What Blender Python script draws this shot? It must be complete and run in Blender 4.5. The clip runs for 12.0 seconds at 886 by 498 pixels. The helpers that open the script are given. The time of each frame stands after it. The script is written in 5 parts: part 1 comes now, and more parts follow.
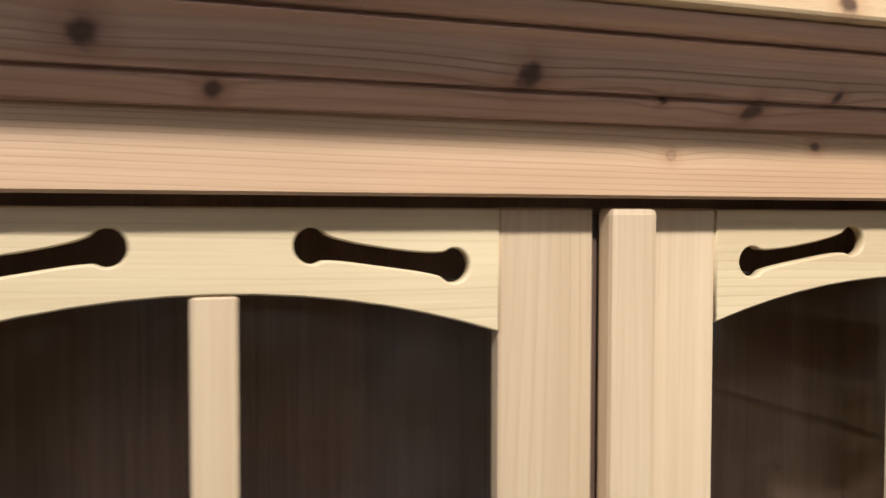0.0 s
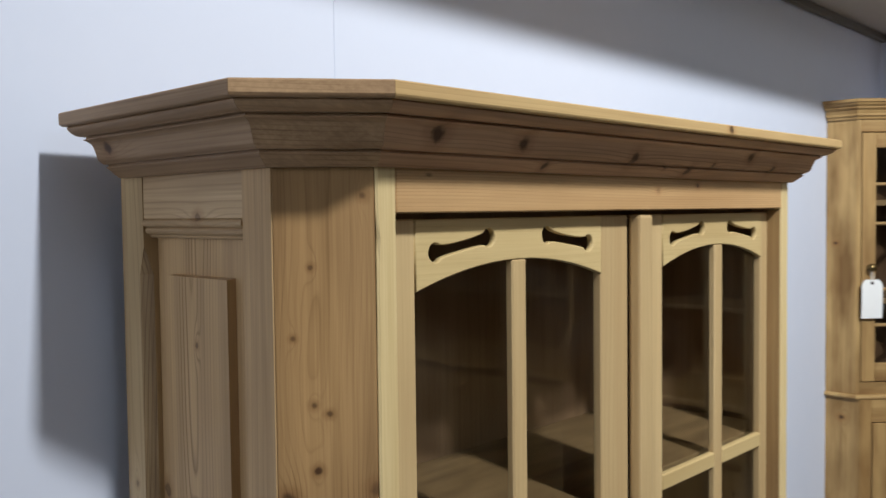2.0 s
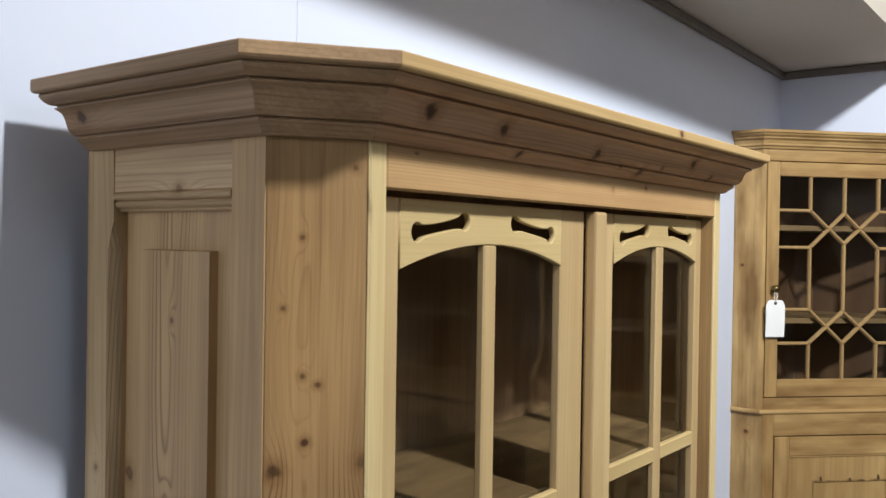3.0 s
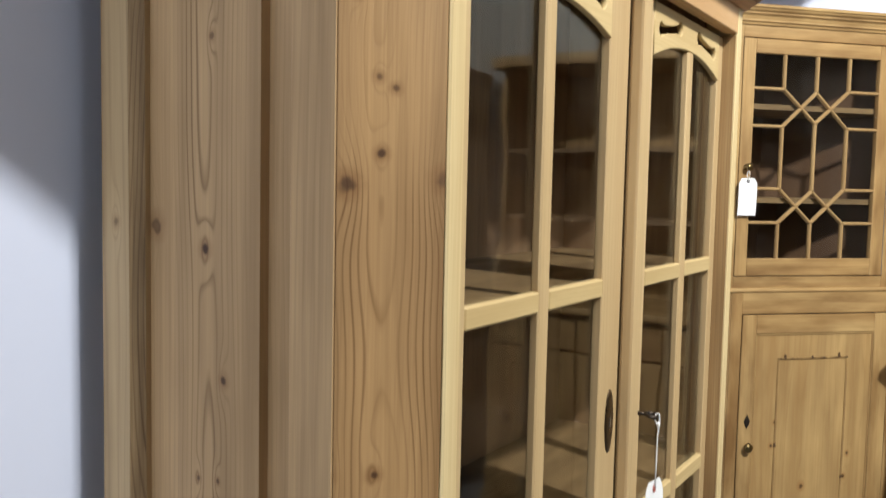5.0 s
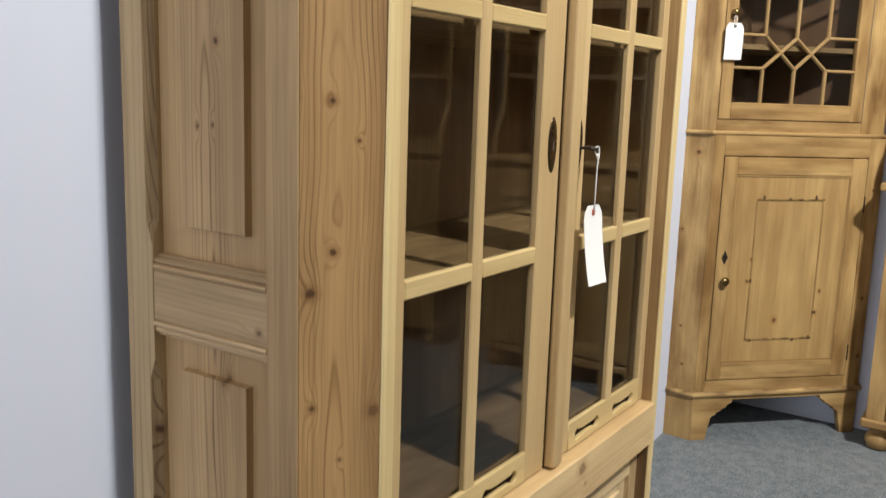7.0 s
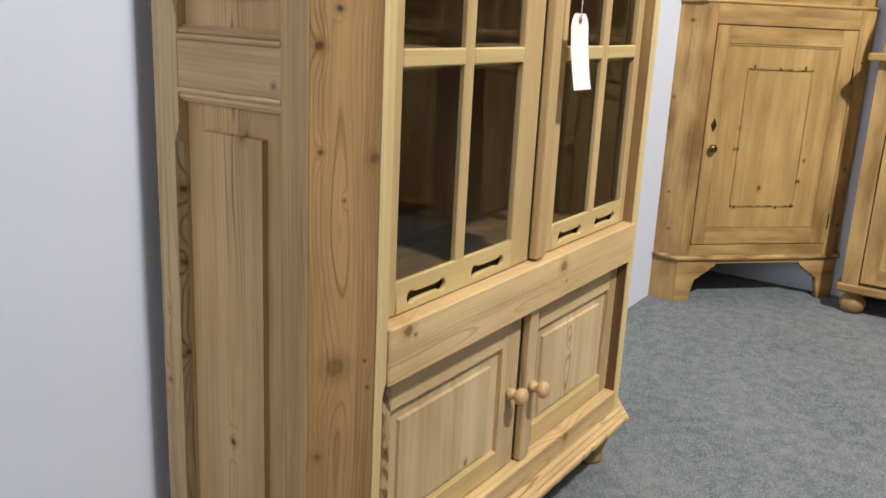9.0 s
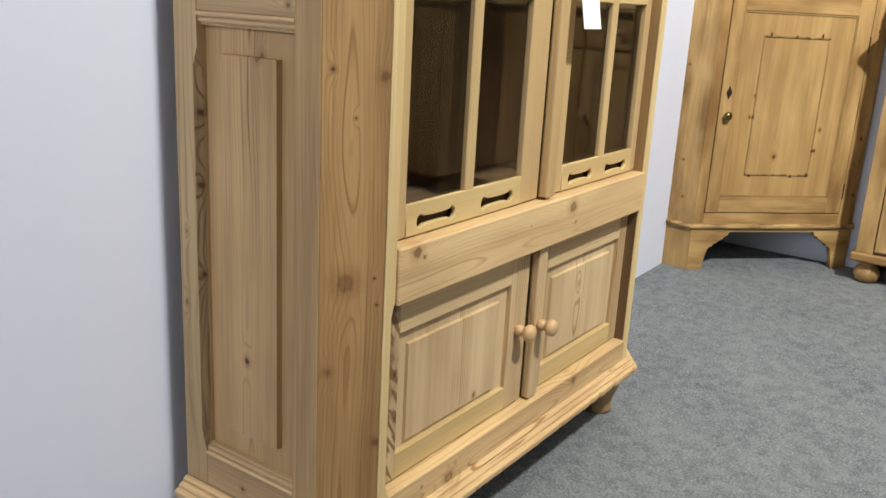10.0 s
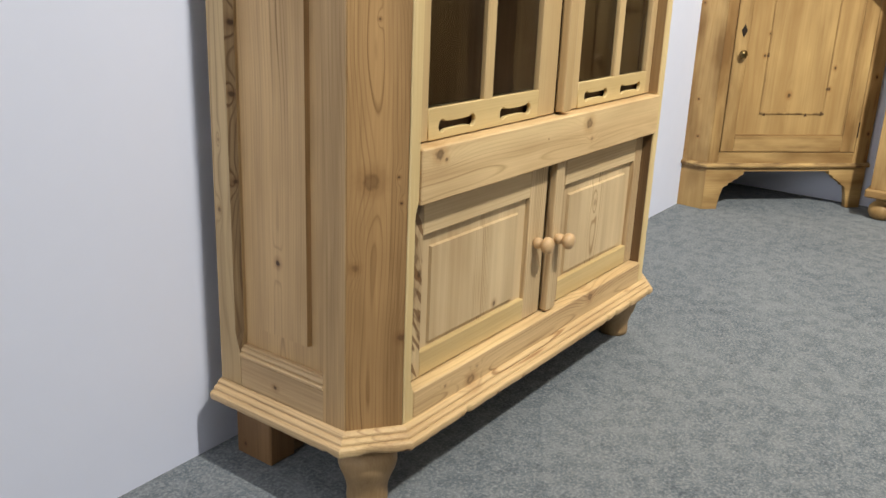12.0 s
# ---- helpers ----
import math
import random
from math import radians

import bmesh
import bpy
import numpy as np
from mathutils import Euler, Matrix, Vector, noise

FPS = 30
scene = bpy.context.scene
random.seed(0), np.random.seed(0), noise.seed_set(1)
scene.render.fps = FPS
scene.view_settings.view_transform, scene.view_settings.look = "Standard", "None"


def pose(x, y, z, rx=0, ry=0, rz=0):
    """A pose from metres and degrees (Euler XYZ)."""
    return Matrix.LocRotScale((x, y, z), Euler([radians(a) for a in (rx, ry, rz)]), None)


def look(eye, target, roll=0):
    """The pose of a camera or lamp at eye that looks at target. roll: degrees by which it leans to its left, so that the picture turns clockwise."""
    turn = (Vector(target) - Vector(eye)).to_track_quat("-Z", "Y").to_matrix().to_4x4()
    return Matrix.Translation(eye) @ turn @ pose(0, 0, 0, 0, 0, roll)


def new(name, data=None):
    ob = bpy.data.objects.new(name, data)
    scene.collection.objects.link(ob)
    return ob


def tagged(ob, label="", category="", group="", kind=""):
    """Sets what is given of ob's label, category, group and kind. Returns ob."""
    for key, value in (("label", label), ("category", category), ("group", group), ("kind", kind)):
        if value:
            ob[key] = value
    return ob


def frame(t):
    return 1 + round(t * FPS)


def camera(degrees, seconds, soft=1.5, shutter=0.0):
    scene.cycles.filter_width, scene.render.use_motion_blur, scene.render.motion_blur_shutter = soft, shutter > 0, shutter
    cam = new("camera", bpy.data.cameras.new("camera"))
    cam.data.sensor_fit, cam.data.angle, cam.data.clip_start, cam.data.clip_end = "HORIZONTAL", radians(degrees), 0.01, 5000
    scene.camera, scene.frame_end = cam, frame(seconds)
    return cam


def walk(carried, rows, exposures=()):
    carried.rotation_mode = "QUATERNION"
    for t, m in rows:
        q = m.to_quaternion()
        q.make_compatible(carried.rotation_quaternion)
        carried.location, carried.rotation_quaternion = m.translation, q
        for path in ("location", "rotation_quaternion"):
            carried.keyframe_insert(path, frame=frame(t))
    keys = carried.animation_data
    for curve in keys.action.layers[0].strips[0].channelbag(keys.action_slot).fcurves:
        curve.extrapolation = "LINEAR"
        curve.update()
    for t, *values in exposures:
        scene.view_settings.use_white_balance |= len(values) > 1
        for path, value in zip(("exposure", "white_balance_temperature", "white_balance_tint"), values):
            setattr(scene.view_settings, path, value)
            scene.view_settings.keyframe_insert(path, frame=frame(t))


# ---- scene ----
cam = camera(53.8, 12.0, 1.5, 0.35)
PATH = [
    (0, (-0.26, -0.449, 1.668), (0.401, 1.436, 1.593), 0.1),
    (0.5, (-0.423, -0.55, 1.672), (0.453, 1.246, 1.603), 0.5),
    (1, (-0.561, -0.68, 1.687), (0.413, 1.066, 1.621), 0.3),
    (1.5, (-0.77, -0.676, 1.691), (0.408, 0.938, 1.612), -0.3),
    (2, (-0.986, -0.599, 1.68), (0.449, 0.791, 1.595), -0.7),
    (2.5, (-1.043, -0.602, 1.649), (0.492, 0.679, 1.598), 0.9),
    (2.7, (-1.049, -0.588, 1.642), (0.508, 0.666, 1.611), 0.9),
    (4.3, (-1.061, -0.372, 1.506), (0.62, 0.712, 1.457), 1.1),
    (4.5, (-1.06, -0.373, 1.48), (0.622, 0.707, 1.412), 1.1),
    (5, (-1.063, -0.386, 1.421), (0.618, 0.688, 1.273), 1.2),
    (5.5, (-1.081, -0.407, 1.359), (0.59, 0.671, 1.146), 1.1),
    (6, (-1.106, -0.442, 1.299), (0.56, 0.634, 1.046), 1.1),
    (6.5, (-1.144, -0.511, 1.238), (0.511, 0.573, 0.945), 1.8),
    (6.7, (-1.167, -0.542, 1.216), (0.479, 0.552, 0.906), 1.8),
    (8.3, (-1.292, -0.645, 1.102), (0.332, 0.42, 0.624), 2.4),
    (8.5, (-1.305, -0.662, 1.082), (0.312, 0.411, 0.599), 2.2),
    (9, (-1.326, -0.679, 1.027), (0.281, 0.388, 0.497), 2.8),
    (9.5, (-1.347, -0.7, 0.981), (0.246, 0.38, 0.437), 3.3),
    (10, (-1.361, -0.724, 0.942), (0.218, 0.372, 0.391), 3.1),
    (10.5, (-1.38, -0.743, 0.903), (0.188, 0.363, 0.338), 2.7),
    (11, (-1.401, -0.757, 0.869), (0.156, 0.351, 0.28), 2.0),
    (11.5, (-1.425, -0.768, 0.849), (0.119, 0.338, 0.222), 2.0),
    (12, (-1.43, -0.766, 0.862), (0.113, 0.343, 0.239), 2.3),
]
EXPOSURES = [(0.0, -0.68, 5500, 24), (0.5, -0.72, 5450, 22), (1.0, -1.14, 5280, 17), (1.5, -1.36, 5950, 12), (2.5, -1.27, 6150, 11.5), (4.5, -0.74, 6280, 12.5), (5.5, -0.72, 6200, 13.5), (6.5, -0.70, 6450, 13), (8.5, -0.66, 6700, 13), (9.5, -0.47, 6700, 13), (12.0, -0.37, 6750, 13)]
walk(cam, [(t, look(eye, target, roll)) for t, eye, target, roll in PATH], EXPOSURES)

# ---- light ----
world = bpy.data.worlds.new("dim_room_air")
world.use_nodes = True
scene.world = world
world.node_tree.nodes["Background"].inputs[0].default_value = (0.75, 0.82, 1.0, 1)
world.node_tree.nodes["Background"].inputs[1].default_value = 0.5

# a low ceiling over the corner ends at EDGE; the hall before it is higher
ROOM_W, ROOM_E, ROOM_S, ROOM_N, ROOM_H, HALL_H, EDGE, NICHE = -4.2, 2.31, -6.2, 0.45, 2.28, 5.0, -0.02, 2.66
SINK, TALL = 0.0465, 1.004


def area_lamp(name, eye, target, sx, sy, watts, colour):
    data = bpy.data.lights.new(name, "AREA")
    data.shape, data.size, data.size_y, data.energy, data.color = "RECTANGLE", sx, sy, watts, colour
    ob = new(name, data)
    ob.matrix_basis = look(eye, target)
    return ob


# high flood lamp, inferred from the cast shadows; an unseen overhead fill lamp is added
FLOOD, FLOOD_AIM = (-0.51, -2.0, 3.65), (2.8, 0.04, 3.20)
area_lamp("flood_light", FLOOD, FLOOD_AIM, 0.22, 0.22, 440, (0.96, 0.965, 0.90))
area_lamp("roof_fill_light", (0.7, -3.2, HALL_H - 0.06), (0.7, -3.2, 0), 2.6, 2.6, 20, (0.965, 0.955, 0.89))
# unseen fill lamp added at the far wall, standing in for daylight
area_lamp("far_fill_light", (-1.1, ROOM_S + 0.05, 3.9), (-0.2, 0.3, 1.2), 1.9, 1.2, 62, (0.90, 0.95, 1.0))
# second added fill lamp, at the west wall, to brighten the cabinet side
area_lamp("side_fill_light", (ROOM_W + 0.04, -0.26, 2.24), (-0.5, 0.1, 1.2), 1.15, 1.2, 72, (0.90, 0.945, 1.0))


# ---- materials ----
def nodes_of(name):
    m = bpy.data.materials.new(name)
    m.use_nodes = True
    nt = m.node_tree
    b = nt.nodes["Principled BSDF"]
    return m, nt, b


def link(nt, a, b):
    nt.links.new(a, b)


def put(nt, socket, v):
    if isinstance(v, (int, float)):
        socket.default_value = v
    elif isinstance(v, tuple):
        socket.default_value = v if len(v) != 3 or socket.type == "VECTOR" else (*v, 1)
    else:
        nt.links.new(v, socket)


def mth(nt, op, a, b=0.0, c=None):
    n = nt.nodes.new("ShaderNodeMath")
    n.operation = op
    put(nt, n.inputs[0], a)
    put(nt, n.inputs[1], b)
    if c is not None:
        put(nt, n.inputs[2], c)
    return n.outputs[0]


def vec(nt, x, y, z):
    n = nt.nodes.new("ShaderNodeCombineXYZ")
    for s, v in zip(n.inputs, (x, y, z)):
        put(nt, s, v)
    return n.outputs[0]


def noi(nt, v, scale, detail=2.0, rough=0.5):
    n = nt.nodes.new("ShaderNodeTexNoise")
    put(nt, n.inputs["Vector"], v)
    n.inputs["Scale"].default_value = scale
    n.inputs["Detail"].default_value = detail
    n.inputs["Roughness"].default_value = rough
    return n.outputs[0]


def ramp(nt, fac, stops):
    n = nt.nodes.new("ShaderNodeValToRGB")
    put(nt, n.inputs[0], fac)
    e = n.color_ramp.elements
    while len(e) < len(stops):
        e.new(0.5)
    for i, (p, c) in enumerate(stops):
        e[i].position = p
        e[i].color = (*c, 1) if isinstance(c, tuple) else (c, c, c, 1)
    return n.outputs[0]


def mixc(nt, fac, a, b, how="MIX"):
    n = nt.nodes.new("ShaderNodeMix")
    n.data_type, n.blend_type = "RGBA", how
    put(nt, n.inputs[0], fac)
    put(nt, n.inputs[6], a)
    put(nt, n.inputs[7], b)
    return n.outputs[2]


def bump(nt, bsdf, height, strength, distance=0.001):
    n = nt.nodes.new("ShaderNodeBump")
    n.inputs["Strength"].default_value = strength
    n.inputs["Distance"].default_value = distance
    put(nt, n.inputs["Height"], height)
    link(nt, n.outputs[0], bsdf.inputs["Normal"])


def wood(name, light, dark, along="z", across="x", knots=(), ring=95.0, wander=3.0, contrast=0.55, seed=0.0, rough=0.5, vary=0.0, worn=0.12, heart=None, lift=0.022, spread=0.035, deep=0.35, beat=3.1, fleck=1.0, bend=1.0, fine=1.0, aside=0.5, calm=None, chevron=None):
    """Waxed pine: growth lines along the grain that bend round the knots. knots: (along, across, radius, darkness, hollow), the last two optional."""
    m, nt, bsdf = nodes_of(name)
    tc = nt.nodes.new("ShaderNodeTexCoord")
    sep = nt.nodes.new("ShaderNodeSeparateXYZ")
    link(nt, tc.outputs["Object"], sep.inputs[0])
    pick = {"x": sep.outputs[0], "y": sep.outputs[1], "z": sep.outputs[2]}
    third = [k for k in "xyz" if k not in (along, across)][0]
    a, b, c = pick[along], pick[across], pick[third]
    info = nt.nodes.new("ShaderNodeObjectInfo")
    rnd = info.outputs["Random"]
    shift = mth(nt, "MULTIPLY", rnd, 7.0 if vary else 0.0)
    a2 = mth(nt, "ADD", a, shift)
    b2 = mth(nt, "MULTIPLY_ADD", shift, 0.37, b)
    w = noi(nt, vec(nt, mth(nt, "MULTIPLY_ADD", a2, 0.9, seed), mth(nt, "MULTIPLY", b2, 6.5), mth(nt, "MULTIPLY", c, 4.0)), 1.0, 2.0)
    if heart is None:
        f = mth(nt, "MULTIPLY_ADD", b2, ring, mth(nt, "MULTIPLY", w, wander * 4))
    else:
        # flat-sawn board: arches over the heart line, straight lines beside it
        sway = noi(nt, vec(nt, mth(nt, "MULTIPLY_ADD", a2, 2.3, seed + 3.0), 0.0, 0.0), 1.0, 1.0)
        off = mth(nt, "ADD", mth(nt, "SUBTRACT", b, heart), mth(nt, "MULTIPLY_ADD", sway, 0.03, -0.015))
        rise = noi(nt, vec(nt, mth(nt, "MULTIPLY_ADD", a2, beat, seed + 11.0), 0.3, 0.0), 1.0, 1.0)
        rise = mth(nt, "MULTIPLY", rise, lift * 2.0)
        mid = mth(nt, "DIVIDE", off, spread)
        mid = mth(nt, "MULTIPLY_ADD", mth(nt, "EXPONENT", mth(nt, "MULTIPLY", mth(nt, "MULTIPLY", mid, mid), -1.0)), 1.25 - aside, aside)
        f = mth(nt, "SQRT", mth(nt, "MULTIPLY_ADD", off, off, mth(nt, "MULTIPLY", rise, rise)))
        f = mth(nt, "MULTIPLY_ADD", f, ring, mth(nt, "MULTIPLY", w, wander))
    f = mth(nt, "MULTIPLY_ADD", c, ring * deep, f)
    dark_knot, near = 0.0, 0.0
    for ka, kb, kr, *look_of in knots:
        deepness, hollow = (*look_of, 0.88, 0.0)[:2] if len(look_of) != 1 else (look_of[0], 0.0)
        da = mth(nt, "SUBTRACT", a, ka)
        db = mth(nt, "SUBTRACT", b, kb)
        ea, eb = mth(nt, "DIVIDE", da, kr * 5.5), mth(nt, "DIVIDE", db, kr * 1.7)
        q = mth(nt, "MULTIPLY_ADD", ea, ea, mth(nt, "MULTIPLY", eb, eb))
        g = mth(nt, "EXPONENT", mth(nt, "MULTIPLY", q, -1.0))
        f = mth(nt, "MULTIPLY_ADD", g, (1.2 + kr * 130) * bend, f)
        wob = mth(nt, "MULTIPLY", mth(nt, "SUBTRACT", noi(nt, tc.outputs["Object"], 130.0, 1.0), 0.5), kr * 0.9)
        d = mth(nt, "SQRT", mth(nt, "MULTIPLY_ADD", da, da, mth(nt, "MULTIPLY", mth(nt, "MULTIPLY", db, db), 1.5)))
        d = mth(nt, "ADD", d, wob)
        sm = nt.nodes.new("ShaderNodeMapRange")
        sm.interpolation_type = "SMOOTHSTEP"
        put(nt, sm.inputs[0], d)
        sm.inputs[1].default_value, sm.inputs[2].default_value = kr * 1.3, kr * 0.4
        mask = mth(nt, "MULTIPLY", sm.outputs[0], deepness)
        if hollow:
            core = nt.nodes.new("ShaderNodeMapRange")
            core.interpolation_type = "SMOOTHSTEP"
            put(nt, core.inputs[0], d)
            core.inputs[1].default_value, core.inputs[2].default_value = kr * 0.85, kr * 0.35
            mask = mth(nt, "MULTIPLY", mask, mth(nt, "MULTIPLY_ADD", core.outputs[0], -hollow, 1.0))
        dark_knot = mth(nt, "MAXIMUM", dark_knot, mask)
        halo = nt.nodes.new("ShaderNodeMapRange")
        halo.interpolation_type = "SMOOTHSTEP"
        put(nt, halo.inputs[0], d)
        halo.inputs[1].default_value, halo.inputs[2].default_value = kr * 3.0, kr * 0.9
        near = mth(nt, "MAXIMUM", near, mth(nt, "MULTIPLY", halo.outputs[0], min(1.0, deepness + 0.2)))
    late = ramp(nt, mth(nt, "FRACT", f), [(0.0, 0.06), (0.15, 0.0), (0.62, 0.02), (0.87, 1.0), (0.93, 0.4), (1.0, 0.06)])
    # no two years alike: some rings dark, most faint
    year = nt.nodes.new("ShaderNodeTexWhiteNoise")
    year.noise_dimensions = "1D"
    put(nt, year.inputs["W"], mth(nt, "FLOOR", f))
    late = mth(nt, "MULTIPLY", late, ramp(nt, year.outputs["Value"], [(0.0, 0.4), (0.6, 0.8), (1.0, 1.1)]))
    band = noi(nt, vec(nt, mth(nt, "MULTIPLY_ADD", a2, 1.1, seed + 2.0), mth(nt, "MULTIPLY", b2, 24.0), mth(nt, "MULTIPLY", c, 16.0)), 1.0, 1.0)
    late = mth(nt, "MULTIPLY", late, ramp(nt, band, [(0.36, 0.3), (0.6, 1.3)]))
    if heart is not None:
        late = mth(nt, "MULTIPLY", late, mid)
    fibre = noi(nt, vec(nt, mth(nt, "MULTIPLY", a2, 9.0), mth(nt, "MULTIPLY", b2, 420.0), mth(nt, "MULTIPLY", c, 420.0)), 1.0, 2.0)
    blotch = noi(nt, vec(nt, mth(nt, "MULTIPLY_ADD", a2, 3.0 * fleck, seed + 5.0), mth(nt, "MULTIPLY", b2, 11.0 * fleck), mth(nt, "MULTIPLY", c, 8.0 * fleck)), 1.0, 3.0)
    patch = noi(nt, tc.outputs["Object"], 5.0, 2.0)
    tone = noi(nt, vec(nt, mth(nt, "MULTIPLY_ADD", a2, 0.7, seed + 7.0), mth(nt, "MULTIPLY", b2, 28.0), mth(nt, "MULTIPLY", c, 20.0)), 1.0, 2.0)
    fade = ramp(nt, patch, [(0.3, 0.45), (0.7, 1.0)])
    lines = mth(nt, "MULTIPLY", mth(nt, "MULTIPLY", late, fade), contrast)
    if calm:
        quiet = ramp(nt, mth(nt, "MULTIPLY", a, 0.5), [(0.5 * h, v) for h, v in calm])
        lines = mth(nt, "MULTIPLY", lines, quiet)
    col = mixc(nt, lines, light, dark)
    col = mixc(nt, ramp(nt, fibre, [(0.35, 0.0), (0.7, 1.0)]), col, mixc(nt, 0.36 * fine, col, dark))
    strand = noi(nt, vec(nt, mth(nt, "MULTIPLY_ADD", a2, 3.5, seed), mth(nt, "MULTIPLY", b2, 170.0), mth(nt, "MULTIPLY", c, 170.0)), 1.0, 2.0)
    col = mixc(nt, ramp(nt, strand, [(0.42, 0.0), (0.72, 1.0)]), col, mixc(nt, 0.34 * fine, col, dark))
    col = mixc(nt, mth(nt, "MULTIPLY", ramp(nt, blotch, [(0.35, 0.0), (0.7, 1.0)]), worn * 2.4), col, tuple(0.62 * v for v in dark))
    col = mixc(nt, ramp(nt, tone, [(0.32, 0.32), (0.5, 0.0)]), col, tuple(min(0.85, 1.22 * v) for v in light))
    col = mixc(nt, ramp(nt, tone, [(0.5, 0.0), (0.7, 0.36)]), col, dark)
    if chevron is not None:
        # dark wave-shaped stains pointing along the board
        point = mth(nt, "MULTIPLY_ADD", mth(nt, "ABSOLUTE", mth(nt, "SUBTRACT", b, chevron)), 1.3, a)
        wave = noi(nt, vec(nt, mth(nt, "MULTIPLY", point, 46.0), mth(nt, "MULTIPLY", b, 25.0), seed), 1.0, 1.0)
        col = mixc(nt, ramp(nt, wave, [(0.50, 0.0), (0.55, 0.9)]), col, dark)
    if vary:
        col = mixc(nt, mth(nt, "MULTIPLY", rnd, vary), col, tuple(0.8 * v for v in dark))
    # small scattered pin knots and scratches
    vor = nt.nodes.new("ShaderNodeTexVoronoi")
    put(nt, vor.inputs["Vector"], vec(nt, mth(nt, "MULTIPLY_ADD", a2, 4.0, seed), mth(nt, "MULTIPLY", b2, 9.0), mth(nt, "MULTIPLY", c, 5.0)))
    vor.inputs["Scale"].default_value = 1.0
    pin = ramp(nt, vor.outputs["Distance"], [(0.012, 0.75), (0.026, 0.0)])
    col = mixc(nt, pin, col, tuple(0.25 * v for v in dark))
    wide = noi(nt, vec(nt, mth(nt, "MULTIPLY_ADD", a2, 2.2, seed + 17.0), mth(nt, "MULTIPLY", b2, 5.0), mth(nt, "MULTIPLY", c, 5.0)), 1.0, 3.0, 0.6)
    col = mixc(nt, ramp(nt, wide, [(0.38, 0.0), (0.68, 0.5)]), col, mixc(nt, 0.7, col, dark))
    if knots:
        col = mixc(nt, mth(nt, "MULTIPLY", near, 0.4), col, tuple(v * k for v, k in zip(dark, (0.95, 0.75, 0.6))))
        col = mixc(nt, dark_knot, col, (0.05, 0.021, 0.008))
    link(nt, col, bsdf.inputs["Base Color"])
    link(nt, ramp(nt, blotch, [(0.3, rough - 0.08), (0.7, rough + 0.12)]), bsdf.inputs["Roughness"])
    bsdf.inputs["Specular IOR Level"].default_value = 0.35
    bump(nt, bsdf, mth(nt, "MULTIPLY_ADD", fibre, 0.5, mth(nt, "MULTIPLY", late, -0.6)), 0.25, 0.0008)
    return m


def plain(name, colour, rough=0.5, metal=0.0, grain=30.0, amount=0.25, relief=0.1, dist=0.001):
    m, nt, bsdf = nodes_of(name)
    tc = nt.nodes.new("ShaderNodeTexCoord")
    n1 = noi(nt, tc.outputs["Object"], grain, 4.0)
    n2 = noi(nt, tc.outputs["Object"], grain * 0.12, 3.0)
    col = mixc(nt, mth(nt, "MULTIPLY", n1, amount), colour, tuple(0.6 * v for v in colour))
    col = mixc(nt, mth(nt, "MULTIPLY", ramp(nt, n2, [(0.35, 0.0), (0.7, 1.0)]), amount), col, tuple(0.75 * v for v in colour))
    link(nt, col, bsdf.inputs["Base Color"])
    link(nt, ramp(nt, n1, [(0.3, max(0.05, rough - 0.08)), (0.7, min(1.0, rough + 0.08))]), bsdf.inputs["Roughness"])
    bsdf.inputs["Metallic"].default_value = metal
    bump(nt, bsdf, n1, relief, dist)
    return m


OLD, OLD_D = (0.45, 0.274, 0.118), (0.14, 0.064, 0.02)
SIDE, SIDE_D = (0.64, 0.424, 0.208), (0.25, 0.145, 0.06)
GOLD, GOLD_D = (0.53, 0.358, 0.152), (0.26, 0.135, 0.042)


def cant_across(t):
    return -0.53 + 0.075 * t


CANT_KNOTS = [(cz, cant_across(ct), cr, *how) for cz, ct, cr, *how in (
    (1.735, 0.87, 0.0034, 0.6), (1.671, 0.36, 0.0026, 0.6), (1.607, 0.18, 0.0026, 0.6), (1.545, 0.37, 0.003, 0.65), (1.537, 0.52, 0.003, 0.7), (1.485, 0.40, 0.0036, 0.9), (1.460, 0.10, 0.0068, 0.8),
    (1.465, 0.97, 0.0065, 0.55), (1.224, 0.38, 0.0036, 0.85), (1.183, 0.685, 0.0022), (1.226, -0.04, 0.004, 0.5), (1.064, 0.40, 0.004, 0.85), (1.020, 0.14, 0.0055, 0.85), (0.891, 0.165, 0.0032, 0.8),
    (0.883, 0.91, 0.0068, 0.5), (0.829, 0.50, 0.002, 0.7), (0.602, 0.40, 0.0120, 0.6, 0.45), (0.608, 0.83, 0.0021), (0.569, 0.88, 0.0021), (0.472, 0.16, 0.0052, 0.4), (0.355, 0.93, 0.0062, 0.5))]
SIDE_KNOTS = [(1.586, 0.203, 0.0034, 0.6), (1.417, 0.288, 0.0075, 0.9, 0.4), (1.400, 0.211, 0.0052, 0.95), (1.284, 0.188, 0.0042, 0.85), (1.19, 0.22, 0.0026, 0.7), (1.192, 0.195, 0.0026, 0.7),
              (0.895, 0.181, 0.006, 0.75, 0.4), (0.444, 0.207, 0.0056, 0.95)]
WOOD_CANT = wood("pine_canted_board", OLD, OLD_D, "z", "x", CANT_KNOTS, ring=240, wander=1.2, contrast=2.9, seed=2.0, heart=-0.4975, lift=0.012, spread=0.018, deep=0.0, beat=4.2, aside=0.42, fine=0.75, worn=0.12, calm=((0.0, 0.45), (0.9, 0.5), (1.04, 1.0), (1.44, 1.0), (1.50, 0.15)))
WOOD_CANT_R = wood("pine_canted_board_plain", OLD, OLD_D, "z", "x", (), ring=270, seed=9.0, heart=0.49, wander=1.2, contrast=1.0, deep=0.0, beat=5.0, fine=0.45)
